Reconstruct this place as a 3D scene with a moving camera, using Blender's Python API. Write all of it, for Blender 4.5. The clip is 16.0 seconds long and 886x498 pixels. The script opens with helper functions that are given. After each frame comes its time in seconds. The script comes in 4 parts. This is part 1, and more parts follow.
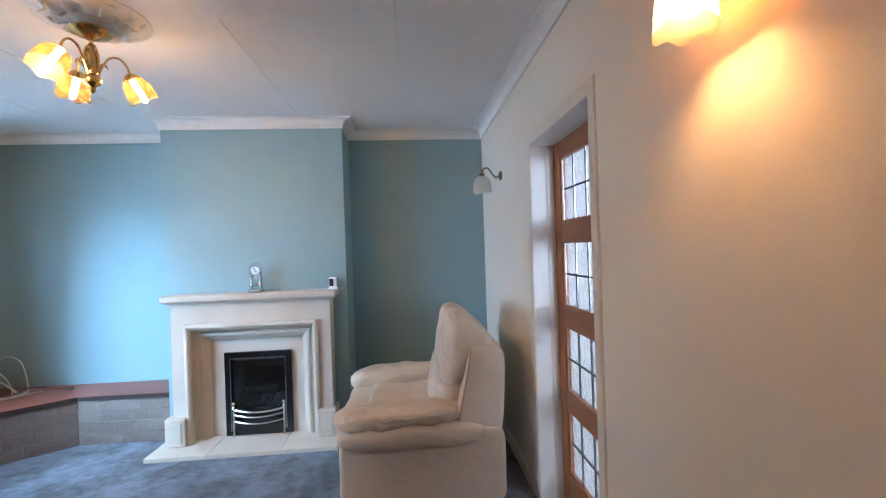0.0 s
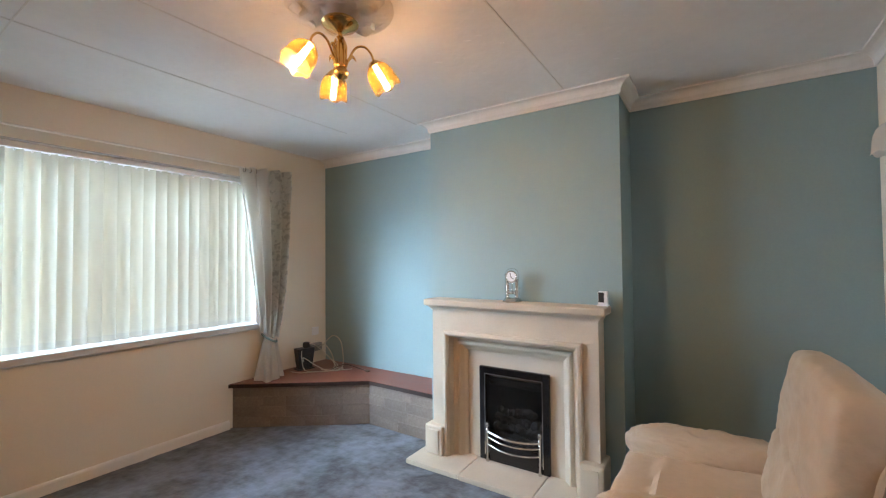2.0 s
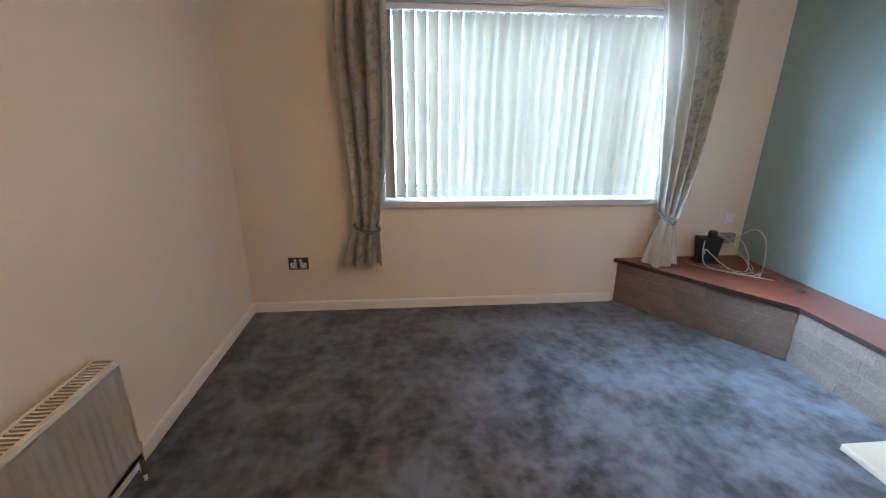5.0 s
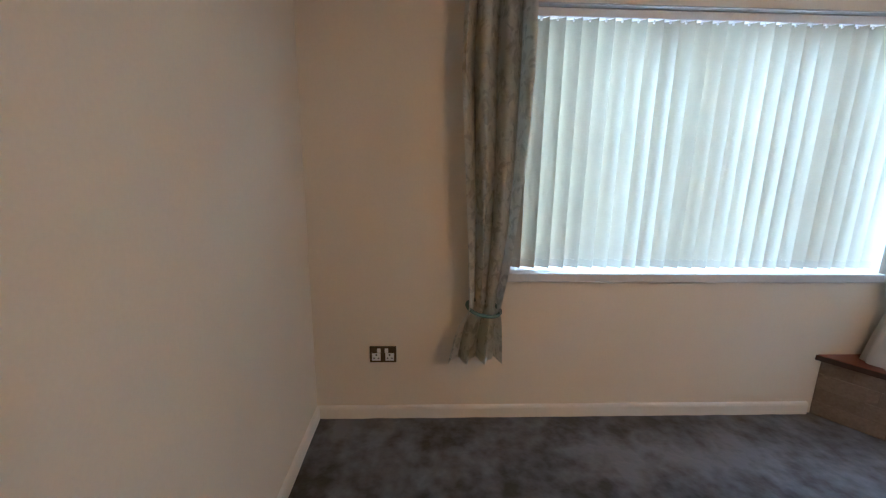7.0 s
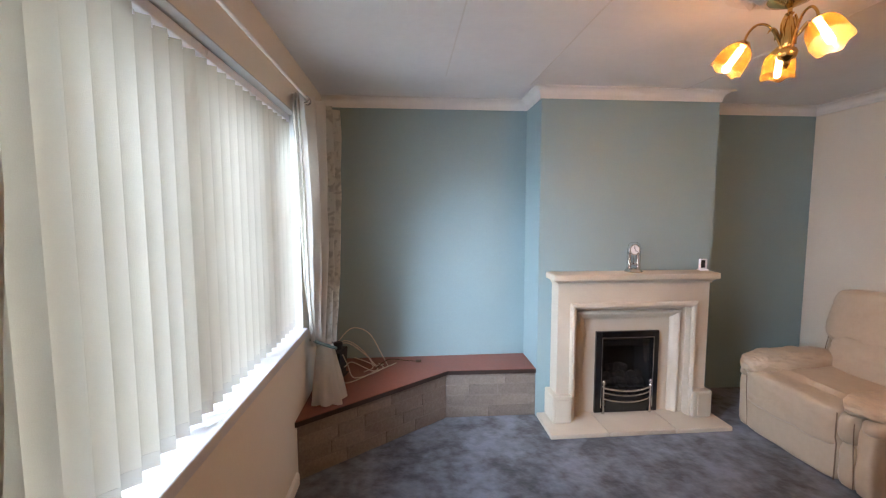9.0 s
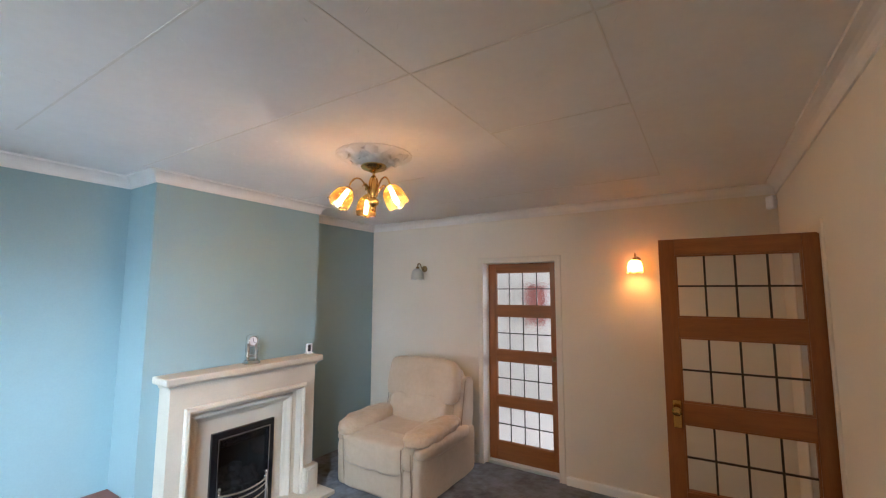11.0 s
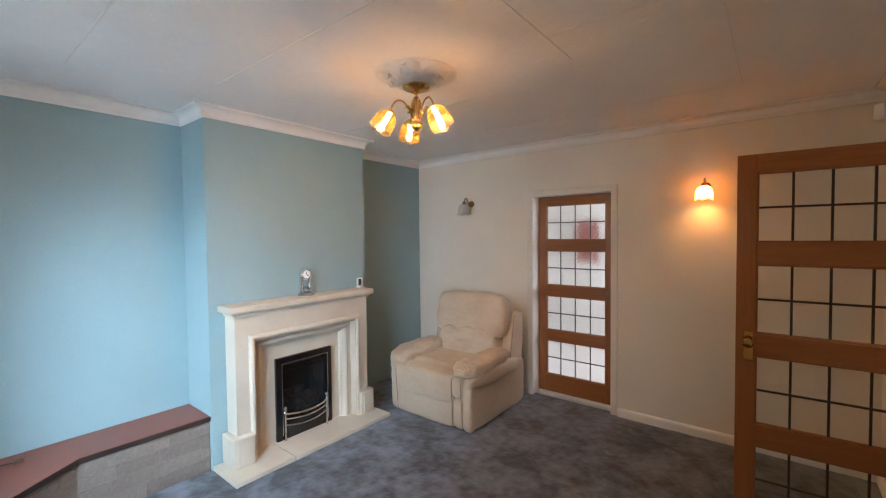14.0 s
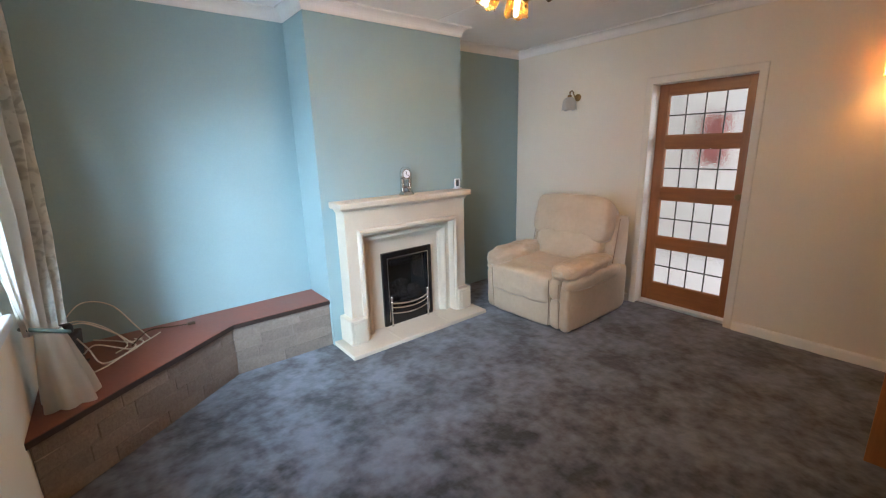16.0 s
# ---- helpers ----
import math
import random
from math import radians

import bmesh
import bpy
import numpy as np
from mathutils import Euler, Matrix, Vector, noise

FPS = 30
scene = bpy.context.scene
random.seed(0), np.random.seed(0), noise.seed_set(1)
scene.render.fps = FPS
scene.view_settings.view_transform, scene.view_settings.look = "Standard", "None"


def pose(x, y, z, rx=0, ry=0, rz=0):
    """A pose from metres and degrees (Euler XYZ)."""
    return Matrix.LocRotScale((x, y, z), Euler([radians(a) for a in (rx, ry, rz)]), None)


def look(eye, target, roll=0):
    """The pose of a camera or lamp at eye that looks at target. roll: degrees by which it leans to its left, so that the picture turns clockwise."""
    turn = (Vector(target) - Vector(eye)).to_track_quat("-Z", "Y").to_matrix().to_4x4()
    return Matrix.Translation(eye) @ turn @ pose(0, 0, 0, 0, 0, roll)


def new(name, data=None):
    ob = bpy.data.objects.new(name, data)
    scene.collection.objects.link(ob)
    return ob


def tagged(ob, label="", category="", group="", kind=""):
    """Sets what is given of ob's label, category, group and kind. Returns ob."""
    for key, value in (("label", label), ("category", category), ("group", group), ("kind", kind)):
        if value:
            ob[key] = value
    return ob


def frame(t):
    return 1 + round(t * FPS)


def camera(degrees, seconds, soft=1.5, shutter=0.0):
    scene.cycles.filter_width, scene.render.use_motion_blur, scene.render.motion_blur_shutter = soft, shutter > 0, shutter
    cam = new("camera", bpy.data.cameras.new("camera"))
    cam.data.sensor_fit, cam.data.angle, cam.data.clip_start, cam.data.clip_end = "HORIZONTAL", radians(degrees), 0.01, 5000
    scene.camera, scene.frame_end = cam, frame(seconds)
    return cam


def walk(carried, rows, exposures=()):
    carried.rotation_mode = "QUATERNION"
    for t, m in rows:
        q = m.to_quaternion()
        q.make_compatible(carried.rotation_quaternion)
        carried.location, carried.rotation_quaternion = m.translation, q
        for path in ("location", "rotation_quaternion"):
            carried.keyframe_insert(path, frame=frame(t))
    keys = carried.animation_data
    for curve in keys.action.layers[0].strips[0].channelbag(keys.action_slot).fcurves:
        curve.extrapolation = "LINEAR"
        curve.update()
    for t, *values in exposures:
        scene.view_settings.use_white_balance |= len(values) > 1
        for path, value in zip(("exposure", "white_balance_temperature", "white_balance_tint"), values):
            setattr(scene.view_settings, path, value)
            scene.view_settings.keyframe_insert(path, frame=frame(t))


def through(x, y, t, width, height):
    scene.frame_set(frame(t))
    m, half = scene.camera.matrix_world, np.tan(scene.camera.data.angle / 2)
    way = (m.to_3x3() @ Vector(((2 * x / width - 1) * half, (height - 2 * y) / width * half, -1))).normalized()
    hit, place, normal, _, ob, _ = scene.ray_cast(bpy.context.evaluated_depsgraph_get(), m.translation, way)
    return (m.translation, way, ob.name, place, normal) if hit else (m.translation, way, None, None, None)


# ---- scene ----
cam = camera(93.8, 16.0, soft=1.2)
PATH = [
    (0, (0.460, -0.015, 1.444), (0.619, 1.980, 1.440), -1.9),
    (0.5, (0.449, 0.25, 1.447), (0.275, 2.243, 1.469), -1.7),
    (1, (0.39, 0.397, 1.441), (-0.031, 2.352, 1.479), -1.5),
    (1.5, (0.389, 0.577, 1.401), (-0.316, 2.448, 1.453), -1.1),
    (2, (0.401, 0.707, 1.44), (-0.689, 2.383, 1.491), -0.5),
    (2.5, (0.336, 0.865, 1.485), (-1.16, 2.192, 1.507), 0.2),
    (3, (0.362, 1.152, 1.554), (-1.425, 2.046, 1.469), 0.5),
    (3.5, (0.354, 1.3, 1.533), (-1.551, 1.866, 1.303), 0.6),
    (3.7, (0.344, 1.269, 1.516), (-1.567, 1.772, 1.208), 0.7),
    (5.8, (-0.382, 0.849, 1.499), (-2.26, 0.938, 0.819), 0.4),
    (6, (-0.455, 0.781, 1.484), (-2.353, 0.845, 0.854), 0.4),
    (6.5, (-0.716, 0.547, 1.485), (-2.647, 0.572, 0.964), 0.9),
    (7, (-0.975, 0.438, 1.482), (-2.924, 0.514, 1.043), 0.8),
    (7.5, (-1.348, 0.303, 1.497), (-3.243, 0.851, 1.168), 0.9),
    (8, (-1.841, 0.199, 1.49), (-3.347, 1.492, 1.244), 1.0),
    (8.5, (-2.242, 0.307, 1.503), (-2.984, 2.153, 1.3), 0.6),
    (9, (-2.452, 0.322, 1.599), (-2.286, 2.308, 1.426), -0.1),
    (9.5, (-2.648, 0.284, 1.665), (-1.523, 1.935, 1.578), 0.5),
    (10, (-2.738, 0.279, 1.702), (-1.154, 1.499, 1.711), 0.6),
    (10.2, (-2.748, 0.299, 1.695), (-1.094, 1.422, 1.747), 0.4),
    (12.3, (-2.733, 0.275, 1.744), (-1.083, 1.36, 2.06), -0.0),
    (12.5, (-2.731, 0.279, 1.735), (-1.085, 1.373, 2.043), -0.1),
    (13, (-2.707, 0.294, 1.722), (-1.074, 1.424, 1.956), -0.3),
    (13.5, (-2.693, 0.325, 1.674), (-1.083, 1.507, 1.78), -0.4),
    (14, (-2.662, 0.36, 1.622), (-1.103, 1.61, 1.557), -0.6),
    (14.5, (-2.658, 0.374, 1.606), (-1.176, 1.696, 1.375), -0.9),
    (15, (-2.671, 0.373, 1.61), (-1.285, 1.77, 1.25), -1.2),
    (15.5, (-2.685, 0.395, 1.61), (-1.392, 1.855, 1.165), -1.4),
    (16, (-2.673, 0.446, 1.537), (-1.462, 1.963, 1.053), -1.6),
]
EXPOSURES = [
    (0, 0.30, 4850, 9), (0.5, 0.20, 5300, 8), (1, 0.22, 5850, 10), (1.3, 0.2, 6300, 12), (1.5, 0.2, 7600, 27), (2, 0.05, 6050, 14),
    (2.5, 0.05, 5850, 13), (3, -0.12, 5850, 13), (3.5, 0.02, 5750, 12), (6, 0.35, 5150, 10), (7, 0.12, 5250, 11), (7.5, 0.0, 5400, 13),
    (8, 0.0, 5800, 18), (8.5, -0.05, 6350, 22), (9, -0.28, 6550, 25), (9.5, -0.28, 6900, 27), (10, -0.05, 6100, 16), (12.5, 0.0, 5800, 13),
    (14, -0.05, 6000, 14), (15, 0.05, 6000, 14), (16, 0.07, 5950, 13),
]
walk(cam, [(t, look(eye, target, roll)) for t, eye, target, roll in PATH], EXPOSURES)

# ---- light ----
world = bpy.data.worlds.new("sky")
scene.world = world
world.use_nodes = True
sky = world.node_tree.nodes.new("ShaderNodeTexSky")
sky.sky_type, sky.sun_disc, sky.sun_elevation, sky.sun_rotation = "NISHITA", False, radians(35), radians(200)
world.node_tree.links.new(sky.outputs[0], world.node_tree.nodes["Background"].inputs[0])
world.node_tree.nodes["Background"].inputs[1].default_value = 0.1


def area_lamp(name, m, width, height, watts, colour):
    data = bpy.data.lights.new(name, "AREA")
    data.shape, data.size, data.size_y, data.energy, data.color = "RECTANGLE", width, height, watts, colour
    ob = new(name, data)
    ob.matrix_basis = m
    return ob


# sky stand-ins: two lamps outside the window, one at an added far window
area_lamp("window_daylight", look((-5.3, 1.40, 2.05), (-3.2, 1.90, 1.55)), 3.4, 3.0, 740, (0.74, 0.89, 1.0))
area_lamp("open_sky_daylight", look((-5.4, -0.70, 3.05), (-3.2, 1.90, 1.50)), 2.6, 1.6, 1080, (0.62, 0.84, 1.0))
area_lamp("far_window_daylight", look((2.25, 0.28, 1.6), (2.25, 2, 1.5)), 1.5, 1.2, 46, (1.0, 0.97, 0.94))
BULB_GLOW, BULB_COLOUR = 1300.0, (1.0, 0.52, 0.19)


# ---- materials ----
def material(name, low, high, rough=0.6, metal=0.0, scale=3.0, fine=60.0, bump=0.15, depth=0.002, sheen=0.0, contrast=0.5, stretch=(1, 1, 1), coat=0.0, rough_var=0.08):
    """Two colours blended by a broad and a fine noise, with a fine relief."""
    m = bpy.data.materials.new(name)
    m.use_nodes = True
    n, l = m.node_tree.nodes, m.node_tree.links
    p = n["Principled BSDF"]
    co, mp = n.new("ShaderNodeTexCoord"), n.new("ShaderNodeMapping")
    mp.inputs["Scale"].default_value = stretch
    l.new(co.outputs["Object"], mp.inputs[0])
    a, b = n.new("ShaderNodeTexNoise"), n.new("ShaderNodeTexNoise")
    for t, s, d in ((a, scale, 4), (b, fine, 3)):
        t.inputs["Scale"].default_value, t.inputs["Detail"].default_value = s, d
        l.new(mp.outputs[0], t.inputs["Vector"])
    mixv = n.new("ShaderNodeMix")
    mixv.inputs[0].default_value = 0.35
    l.new(a.outputs["Fac"], mixv.inputs[2])
    l.new(b.outputs["Fac"], mixv.inputs[3])
    ramp = n.new("ShaderNodeValToRGB")
    e = ramp.color_ramp.elements
    e[0].position, e[1].position = 0.5 - contrast / 2, 0.5 + contrast / 2
    e[0].color, e[1].color = (*low, 1), (*high, 1)
    l.new(mixv.outputs[0], ramp.inputs[0])
    l.new(ramp.outputs[0], p.inputs["Base Color"])
    rr = n.new("ShaderNodeMapRange")
    rr.inputs["To Min"].default_value, rr.inputs["To Max"].default_value = max(0.02, rough - rough_var), min(1, rough + rough_var)
    l.new(a.outputs["Fac"], rr.inputs[0])
    l.new(rr.outputs[0], p.inputs["Roughness"])
    bp = n.new("ShaderNodeBump")
    bp.inputs["Strength"].default_value, bp.inputs["Distance"].default_value = bump, depth
    l.new(b.outputs["Fac"], bp.inputs["Height"])
    l.new(bp.outputs[0], p.inputs["Normal"])
    p.inputs["Metallic"].default_value = metal
    p.inputs["Sheen Weight"].default_value = sheen
    p.inputs["Coat Weight"].default_value = coat
    return m


def vary_each(m, amount=0.25):
    """Lets every object of a material be a little lighter or darker."""
    n, l = m.node_tree.nodes, m.node_tree.links
    p = n["Principled BSDF"]
    src = p.inputs["Base Color"].links[0].from_socket
    info, rng, hsv = n.new("ShaderNodeObjectInfo"), n.new("ShaderNodeMapRange"), n.new("ShaderNodeHueSaturation")
    rng.inputs["To Min"].default_value, rng.inputs["To Max"].default_value = 1 - amount, 1 + amount
    l.new(info.outputs["Random"], rng.inputs[0])
    l.new(rng.outputs[0], hsv.inputs["Value"])
    l.new(src, hsv.inputs["Color"])
    l.new(hsv.outputs[0], p.inputs["Base Color"])
    return m


def glass(name, rough=0.0, bump=0.0, scale=40.0, tint=(1, 1, 1), depth=0.004, ior=1.45):
    m = bpy.data.materials.new(name)
    m.use_nodes = True
    n, l = m.node_tree.nodes, m.node_tree.links
    p = n["Principled BSDF"]
    p.inputs["Base Color"].default_value = (*tint, 1)
    p.inputs["Transmission Weight"].default_value, p.inputs["Roughness"].default_value, p.inputs["IOR"].default_value = 1.0, rough, ior
    if bump:
        co, t, bp = n.new("ShaderNodeTexCoord"), n.new("ShaderNodeTexNoise"), n.new("ShaderNodeBump")
        t.inputs["Scale"].default_value, t.inputs["Detail"].default_value, t.inputs["Distortion"].default_value = scale, 2.0, 1.2
        bp.inputs["Strength"].default_value, bp.inputs["Distance"].default_value = bump, depth
        l.new(co.outputs["Object"], t.inputs["Vector"])
        l.new(t.outputs["Fac"], bp.inputs["Height"])
        l.new(bp.outputs[0], p.inputs["Normal"])
    return m


def cloth(name, low, high, through=0.4, scale=60.0, pattern=0.0, dark=(0.2, 0.18, 0.15)):
    """Woven cloth that lets some light through, with an optional leafy pattern."""
    m = material(name, low, high, 0.85, 0, 4, 400, 0.25, 0.001, 0.2)
    n, l = m.node_tree.nodes, m.node_tree.links
    p, out = n["Principled BSDF"], n["Material Output"]
    src = p.inputs["Base Color"].links[0].from_socket
    if pattern:
        co, t, ramp, mix = n.new("ShaderNodeTexCoord"), n.new("ShaderNodeTexNoise"), n.new("ShaderNodeValToRGB"), n.new("ShaderNodeMix")
        t.inputs["Scale"].default_value, t.inputs["Detail"].default_value, t.inputs["Distortion"].default_value = 20, 2.5, 0.8
        l.new(co.outputs["Object"], t.inputs["Vector"])
        ramp.color_ramp.elements[0].position, ramp.color_ramp.elements[1].position = 0.50, 0.64
        l.new(t.outputs["Fac"], ramp.inputs[0])
        mix.data_type = "RGBA"
        mm = n.new("ShaderNodeMath")
        mm.operation = "MULTIPLY"
        mm.inputs[1].default_value = pattern
        l.new(ramp.outputs[0], mm.inputs[0])
        l.new(mm.outputs[0], mix.inputs[0])
        l.new(src, mix.inputs[6])
        mix.inputs[7].default_value = (*dark, 1)
        src = mix.outputs[2]
        l.new(src, p.inputs["Base Color"])
    tr, mx = n.new("ShaderNodeBsdfTranslucent"), n.new("ShaderNodeMixShader")
    l.new(src, tr.inputs[0])
    mx.inputs[0].default_value = through
    l.new(p.outputs[0], mx.inputs[1])
    l.new(tr.outputs[0], mx.inputs[2])
    l.new(mx.outputs[0], out.inputs[0])
    return m


def frosted(name, body, glowing, clear, spread=0.65):
    """Thin frosted lamp glass: scatters light through and lets a part pass."""
    m = bpy.data.materials.new(name)
    m.use_nodes = True
    n, l = m.node_tree.nodes, m.node_tree.links
    p, out = n["Principled BSDF"], n["Material Output"]
    p.inputs["Base Color"].default_value, p.inputs["Roughness"].default_value = (*body, 1), 0.25
    tr, tp, m1, m2 = n.new("ShaderNodeBsdfTranslucent"), n.new("ShaderNodeBsdfTransparent"), n.new("ShaderNodeMixShader"), n.new("ShaderNodeMixShader")
    tr.inputs[0].default_value, tp.inputs[0].default_value = (*glowing, 1), (1, 0.92, 0.8, 1)
    m1.inputs[0].default_value, m2.inputs[0].default_value = spread, clear
    l.new(p.outputs[0], m1.inputs[1])
    l.new(tr.outputs[0], m1.inputs[2])
    l.new(m1.outputs[0], m2.inputs[1])
    l.new(tp.outputs[0], m2.inputs[2])
    l.new(m2.outputs[0], out.inputs[0])
    return m


def glow(name, colour, strength):
    m = bpy.data.materials.new(name)
    m.use_nodes = True
    p = m.node_tree.nodes["Principled BSDF"]
    p.inputs["Emission Color"].default_value, p.inputs["Emission Strength"].default_value = (*colour, 1), strength
    return m


CREAM = material("cream_wall_paint", (0.70, 0.645, 0.54), (0.78, 0.72, 0.61), 0.75, scale=1.5, fine=90, bump=0.12)
TEAL = material("duck_egg_wall_paint", (0.230, 0.328, 0.337), (0.267, 0.371, 0.382), 0.75, scale=1.5, fine=90, bump=0.12)
CEIL = material("textured_ceiling_paint", (0.76, 0.755, 0.74), (0.84, 0.835, 0.82), 0.7, scale=2, fine=22, bump=0.30, depth=0.007)
WHITE = material("white_gloss_paint", (0.74, 0.72, 0.67), (0.82, 0.80, 0.75), 0.35, scale=3, fine=50, bump=0.05)
UPVC = material("white_plastic", (0.76, 0.77, 0.78), (0.82, 0.83, 0.84), 0.3, bump=0.02)
PLASTER = material("white_plaster", (0.70, 0.68, 0.64), (0.78, 0.76, 0.72), 0.7, scale=8, fine=90, bump=0.2)
CARPET = material("slate_blue_plush_carpet", (0.016, 0.018, 0.023), (0.125, 0.140, 0.176), 0.95, scale=3.1, fine=13, bump=0.6, depth=0.012, sheen=0.35, contrast=0.21)
CARPET.node_tree.nodes["Mix"].inputs[0].default_value = 0.36
CARPET.node_tree.nodes["Noise Texture"].inputs["Distortion"].default_value = 0.35
CARPET.node_tree.nodes["Noise Texture"].inputs["Detail"].default_value = 6
# white reveal paint, greyed to hold back the window lamps' glare and bounce
REVEAL = material("dimmed_white_reveal_paint", (0.46, 0.46, 0.45), (0.54, 0.54, 0.53), 0.6)
# sill white lowered in colour so the window lamps don't burn it out
SILLPAINT = material("dimmed_white_sill_paint", (0.54, 0.55, 0.56), (0.64, 0.65, 0.66), 0.45)
STONE = material("cream_limestone", (0.48, 0.42, 0.33), (0.59, 0.525, 0.42), 0.6, scale=4, fine=120, bump=0.15)
BRICKS = vary_each(material("grey_brown_walling_stone", (0.13, 0.10, 0.08), (0.25, 0.205, 0.17), 0.85, scale=9, fine=70, bump=0.8, depth=0.006), 0.13)
MORTAR = material("grey_mortar", (0.15, 0.12, 0.10), (0.22, 0.18, 0.155), 0.9, fine=150, bump=0.5)
SHELFTOP = material("reddish_brown_tile", (0.15, 0.044, 0.026), (0.22, 0.070, 0.042), 0.36, scale=7, fine=40, bump=0.12, depth=0.003)
DARKEDGE = material("dark_brown_edge", (0.02, 0.012, 0.010), (0.04, 0.024, 0.018), 0.5)
WOOD = material("varnished_orange_brown_wood", (0.205, 0.068, 0.017), (0.33, 0.122, 0.032), 0.38, scale=5, fine=34, bump=0.10, stretch=(7, 7, 0.6), coat=0.25)
WOODH = material("varnished_orange_brown_rail", (0.205, 0.068, 0.017), (0.33, 0.122, 0.032), 0.38, scale=5, fine=34, bump=0.10, stretch=(7, 0.6, 7), coat=0.25)
LEAD = material("dark_lead_came", (0.025, 0.022, 0.02), (0.05, 0.045, 0.04), 0.5, metal=0.4)
BRASS = material("polished_brass", (0.62, 0.40, 0.13), (0.72, 0.49, 0.19), 0.18, metal=1.0, bump=0.03)
ANTIQUE = material("antique_brass", (0.20, 0.13, 0.06), (0.30, 0.20, 0.09), 0.32, metal=1.0)
CHROME = material("polished_chrome", (0.55, 0.54, 0.52), (0.66, 0.65, 0.62), 0.14, metal=1.0, bump=0.02)
SILVER = material("silvered_metal", (0.52, 0.50, 0.46), (0.68, 0.66, 0.61), 0.20, metal=1.0)
IRON = material("black_gloss_enamel", (0.004, 0.004, 0.005), (0.010, 0.010, 0.011), 0.16, bump=0.04)
SOOT = material("matt_black_firebox", (0.006, 0.006, 0.007), (0.016, 0.015, 0.015), 0.8)
COALS = vary_each(material("imitation_coal", (0.006, 0.006, 0.006), (0.020, 0.019, 0.018), 0.85, fine=45, bump=0.9, depth=0.01), 0.4)
LEATHER = material("cream_leather", (0.48, 0.38, 0.27), (0.58, 0.47, 0.345), 0.38, scale=6, fine=26, bump=0.45, depth=0.007)
PIPING = material("brown_leather_seam", (0.20, 0.14, 0.09), (0.28, 0.20, 0.13), 0.5)
VANE = cloth("cream_blind_fabric", (0.47, 0.45, 0.37), (0.53, 0.51, 0.42), 0.023)
VANEHEM = cloth("doubled_blind_fabric", (0.43, 0.42, 0.36), (0.48, 0.46, 0.40), 0.010)
CURTAIN = cloth("pale_blue_grey_curtain", (0.65, 0.655, 0.60), (0.74, 0.735, 0.67), 0.30, pattern=0.48, dark=(0.27, 0.265, 0.225))
LINING = cloth("white_curtain_lining", (0.76, 0.74, 0.69), (0.82, 0.80, 0.75), 0.50)
TIE = material("teal_green_tieback_cloth", (0.10, 0.17, 0.16), (0.17, 0.26, 0.25), 0.7, fine=160, bump=0.5)
CLEAR = glass("clear_glass")
WINDOWGLASS = glass("window_glass")
DOME = glass("thin_dome_glass", ior=1.12)
SMOKED = glass("smoked_fire_glass", tint=(0.50, 0.50, 0.52))
OBSCURE = glass("rippled_obscure_glass", 0.06, 0.9, 30, (0.97, 0.97, 0.97), 0.0026)
# white frosted shades; the lit bulbs' amber is put into this glass colour
SHADE = frosted("frosted_glass_lit_amber", (0.10, 0.07, 0.03), (0.0125, 0.0074, 0.0013), 0.08, 0.8)
SHADEOFF = frosted("frosted_white_lamp_glass", (0.80, 0.79, 0.76), (0.8, 0.79, 0.76), 0.2)
BULB = glow("lit_bulb", BULB_COLOUR, BULB_GLOW)
SMALLBULB = glow("lit_small_bulb", (1.0, 0.40, 0.09), 250.0)
# lit copy of the frosted glass, warm lamplight tinted into it
SHADEWALL = frosted("frosted_lit_wall_glass", (0.60, 0.55, 0.45), (0.86, 0.56, 0.25), 0.03, 0.92)
BLACKPLASTIC = material("black_plastic", (0.008, 0.008, 0.009), (0.016, 0.016, 0.018), 0.45)
GREYPLASTIC = material("grey_plastic", (0.20, 0.20, 0.20), (0.28, 0.28, 0.27), 0.5)
CABLE = material("cream_cable", (0.50, 0.46, 0.38), (0.60, 0.56, 0.47), 0.5)
BROWNCABLE = material("brown_cable", (0.06, 0.035, 0.02), (0.10, 0.06, 0.035), 0.5)
BRONZE = material("bronze_plate", (0.10, 0.075, 0.045), (0.16, 0.12, 0.075), 0.35, metal=0.8)
RADWHITE = material("white_radiator_enamel", (0.68, 0.66, 0.60), (0.75, 0.73, 0.67), 0.35, bump=0.03)
# grille plate, the shade between the slats put into its brown tone
GRILLE = material("shadowed_grille_steel", (0.40, 0.33, 0.26), (0.48, 0.40, 0.32), 0.5)
FARWALL = material("white_far_wall_paint", (0.72, 0.72, 0.71), (0.80, 0.80, 0.79), 0.7)
RED = material("red_cloth", (0.56, 0.22, 0.20), (0.64, 0.28, 0.26), 0.8)
GRASS = material("rough_grass", (0.03, 0.06, 0.02), (0.07, 0.11, 0.035), 0.9, scale=1, fine=20)


# ---- mesh helpers ----
ROOTS = {}


def thing(name, x, y, z, label, category, group="", kind=""):
    ob = new(name)
    ob.empty_display_size = 0.1
    ob.matrix_basis = Matrix.Translation((x, y, z))
    ROOTS[ob.name] = ob.matrix_basis.copy()
    return tagged(ob, label, category, group, kind)


def attach(ob, parent):
    if parent is not None:
        ob.parent = parent
        if parent.name in ROOTS:
            ob.matrix_parent_inverse = ROOTS[parent.name].inverted()
    return ob


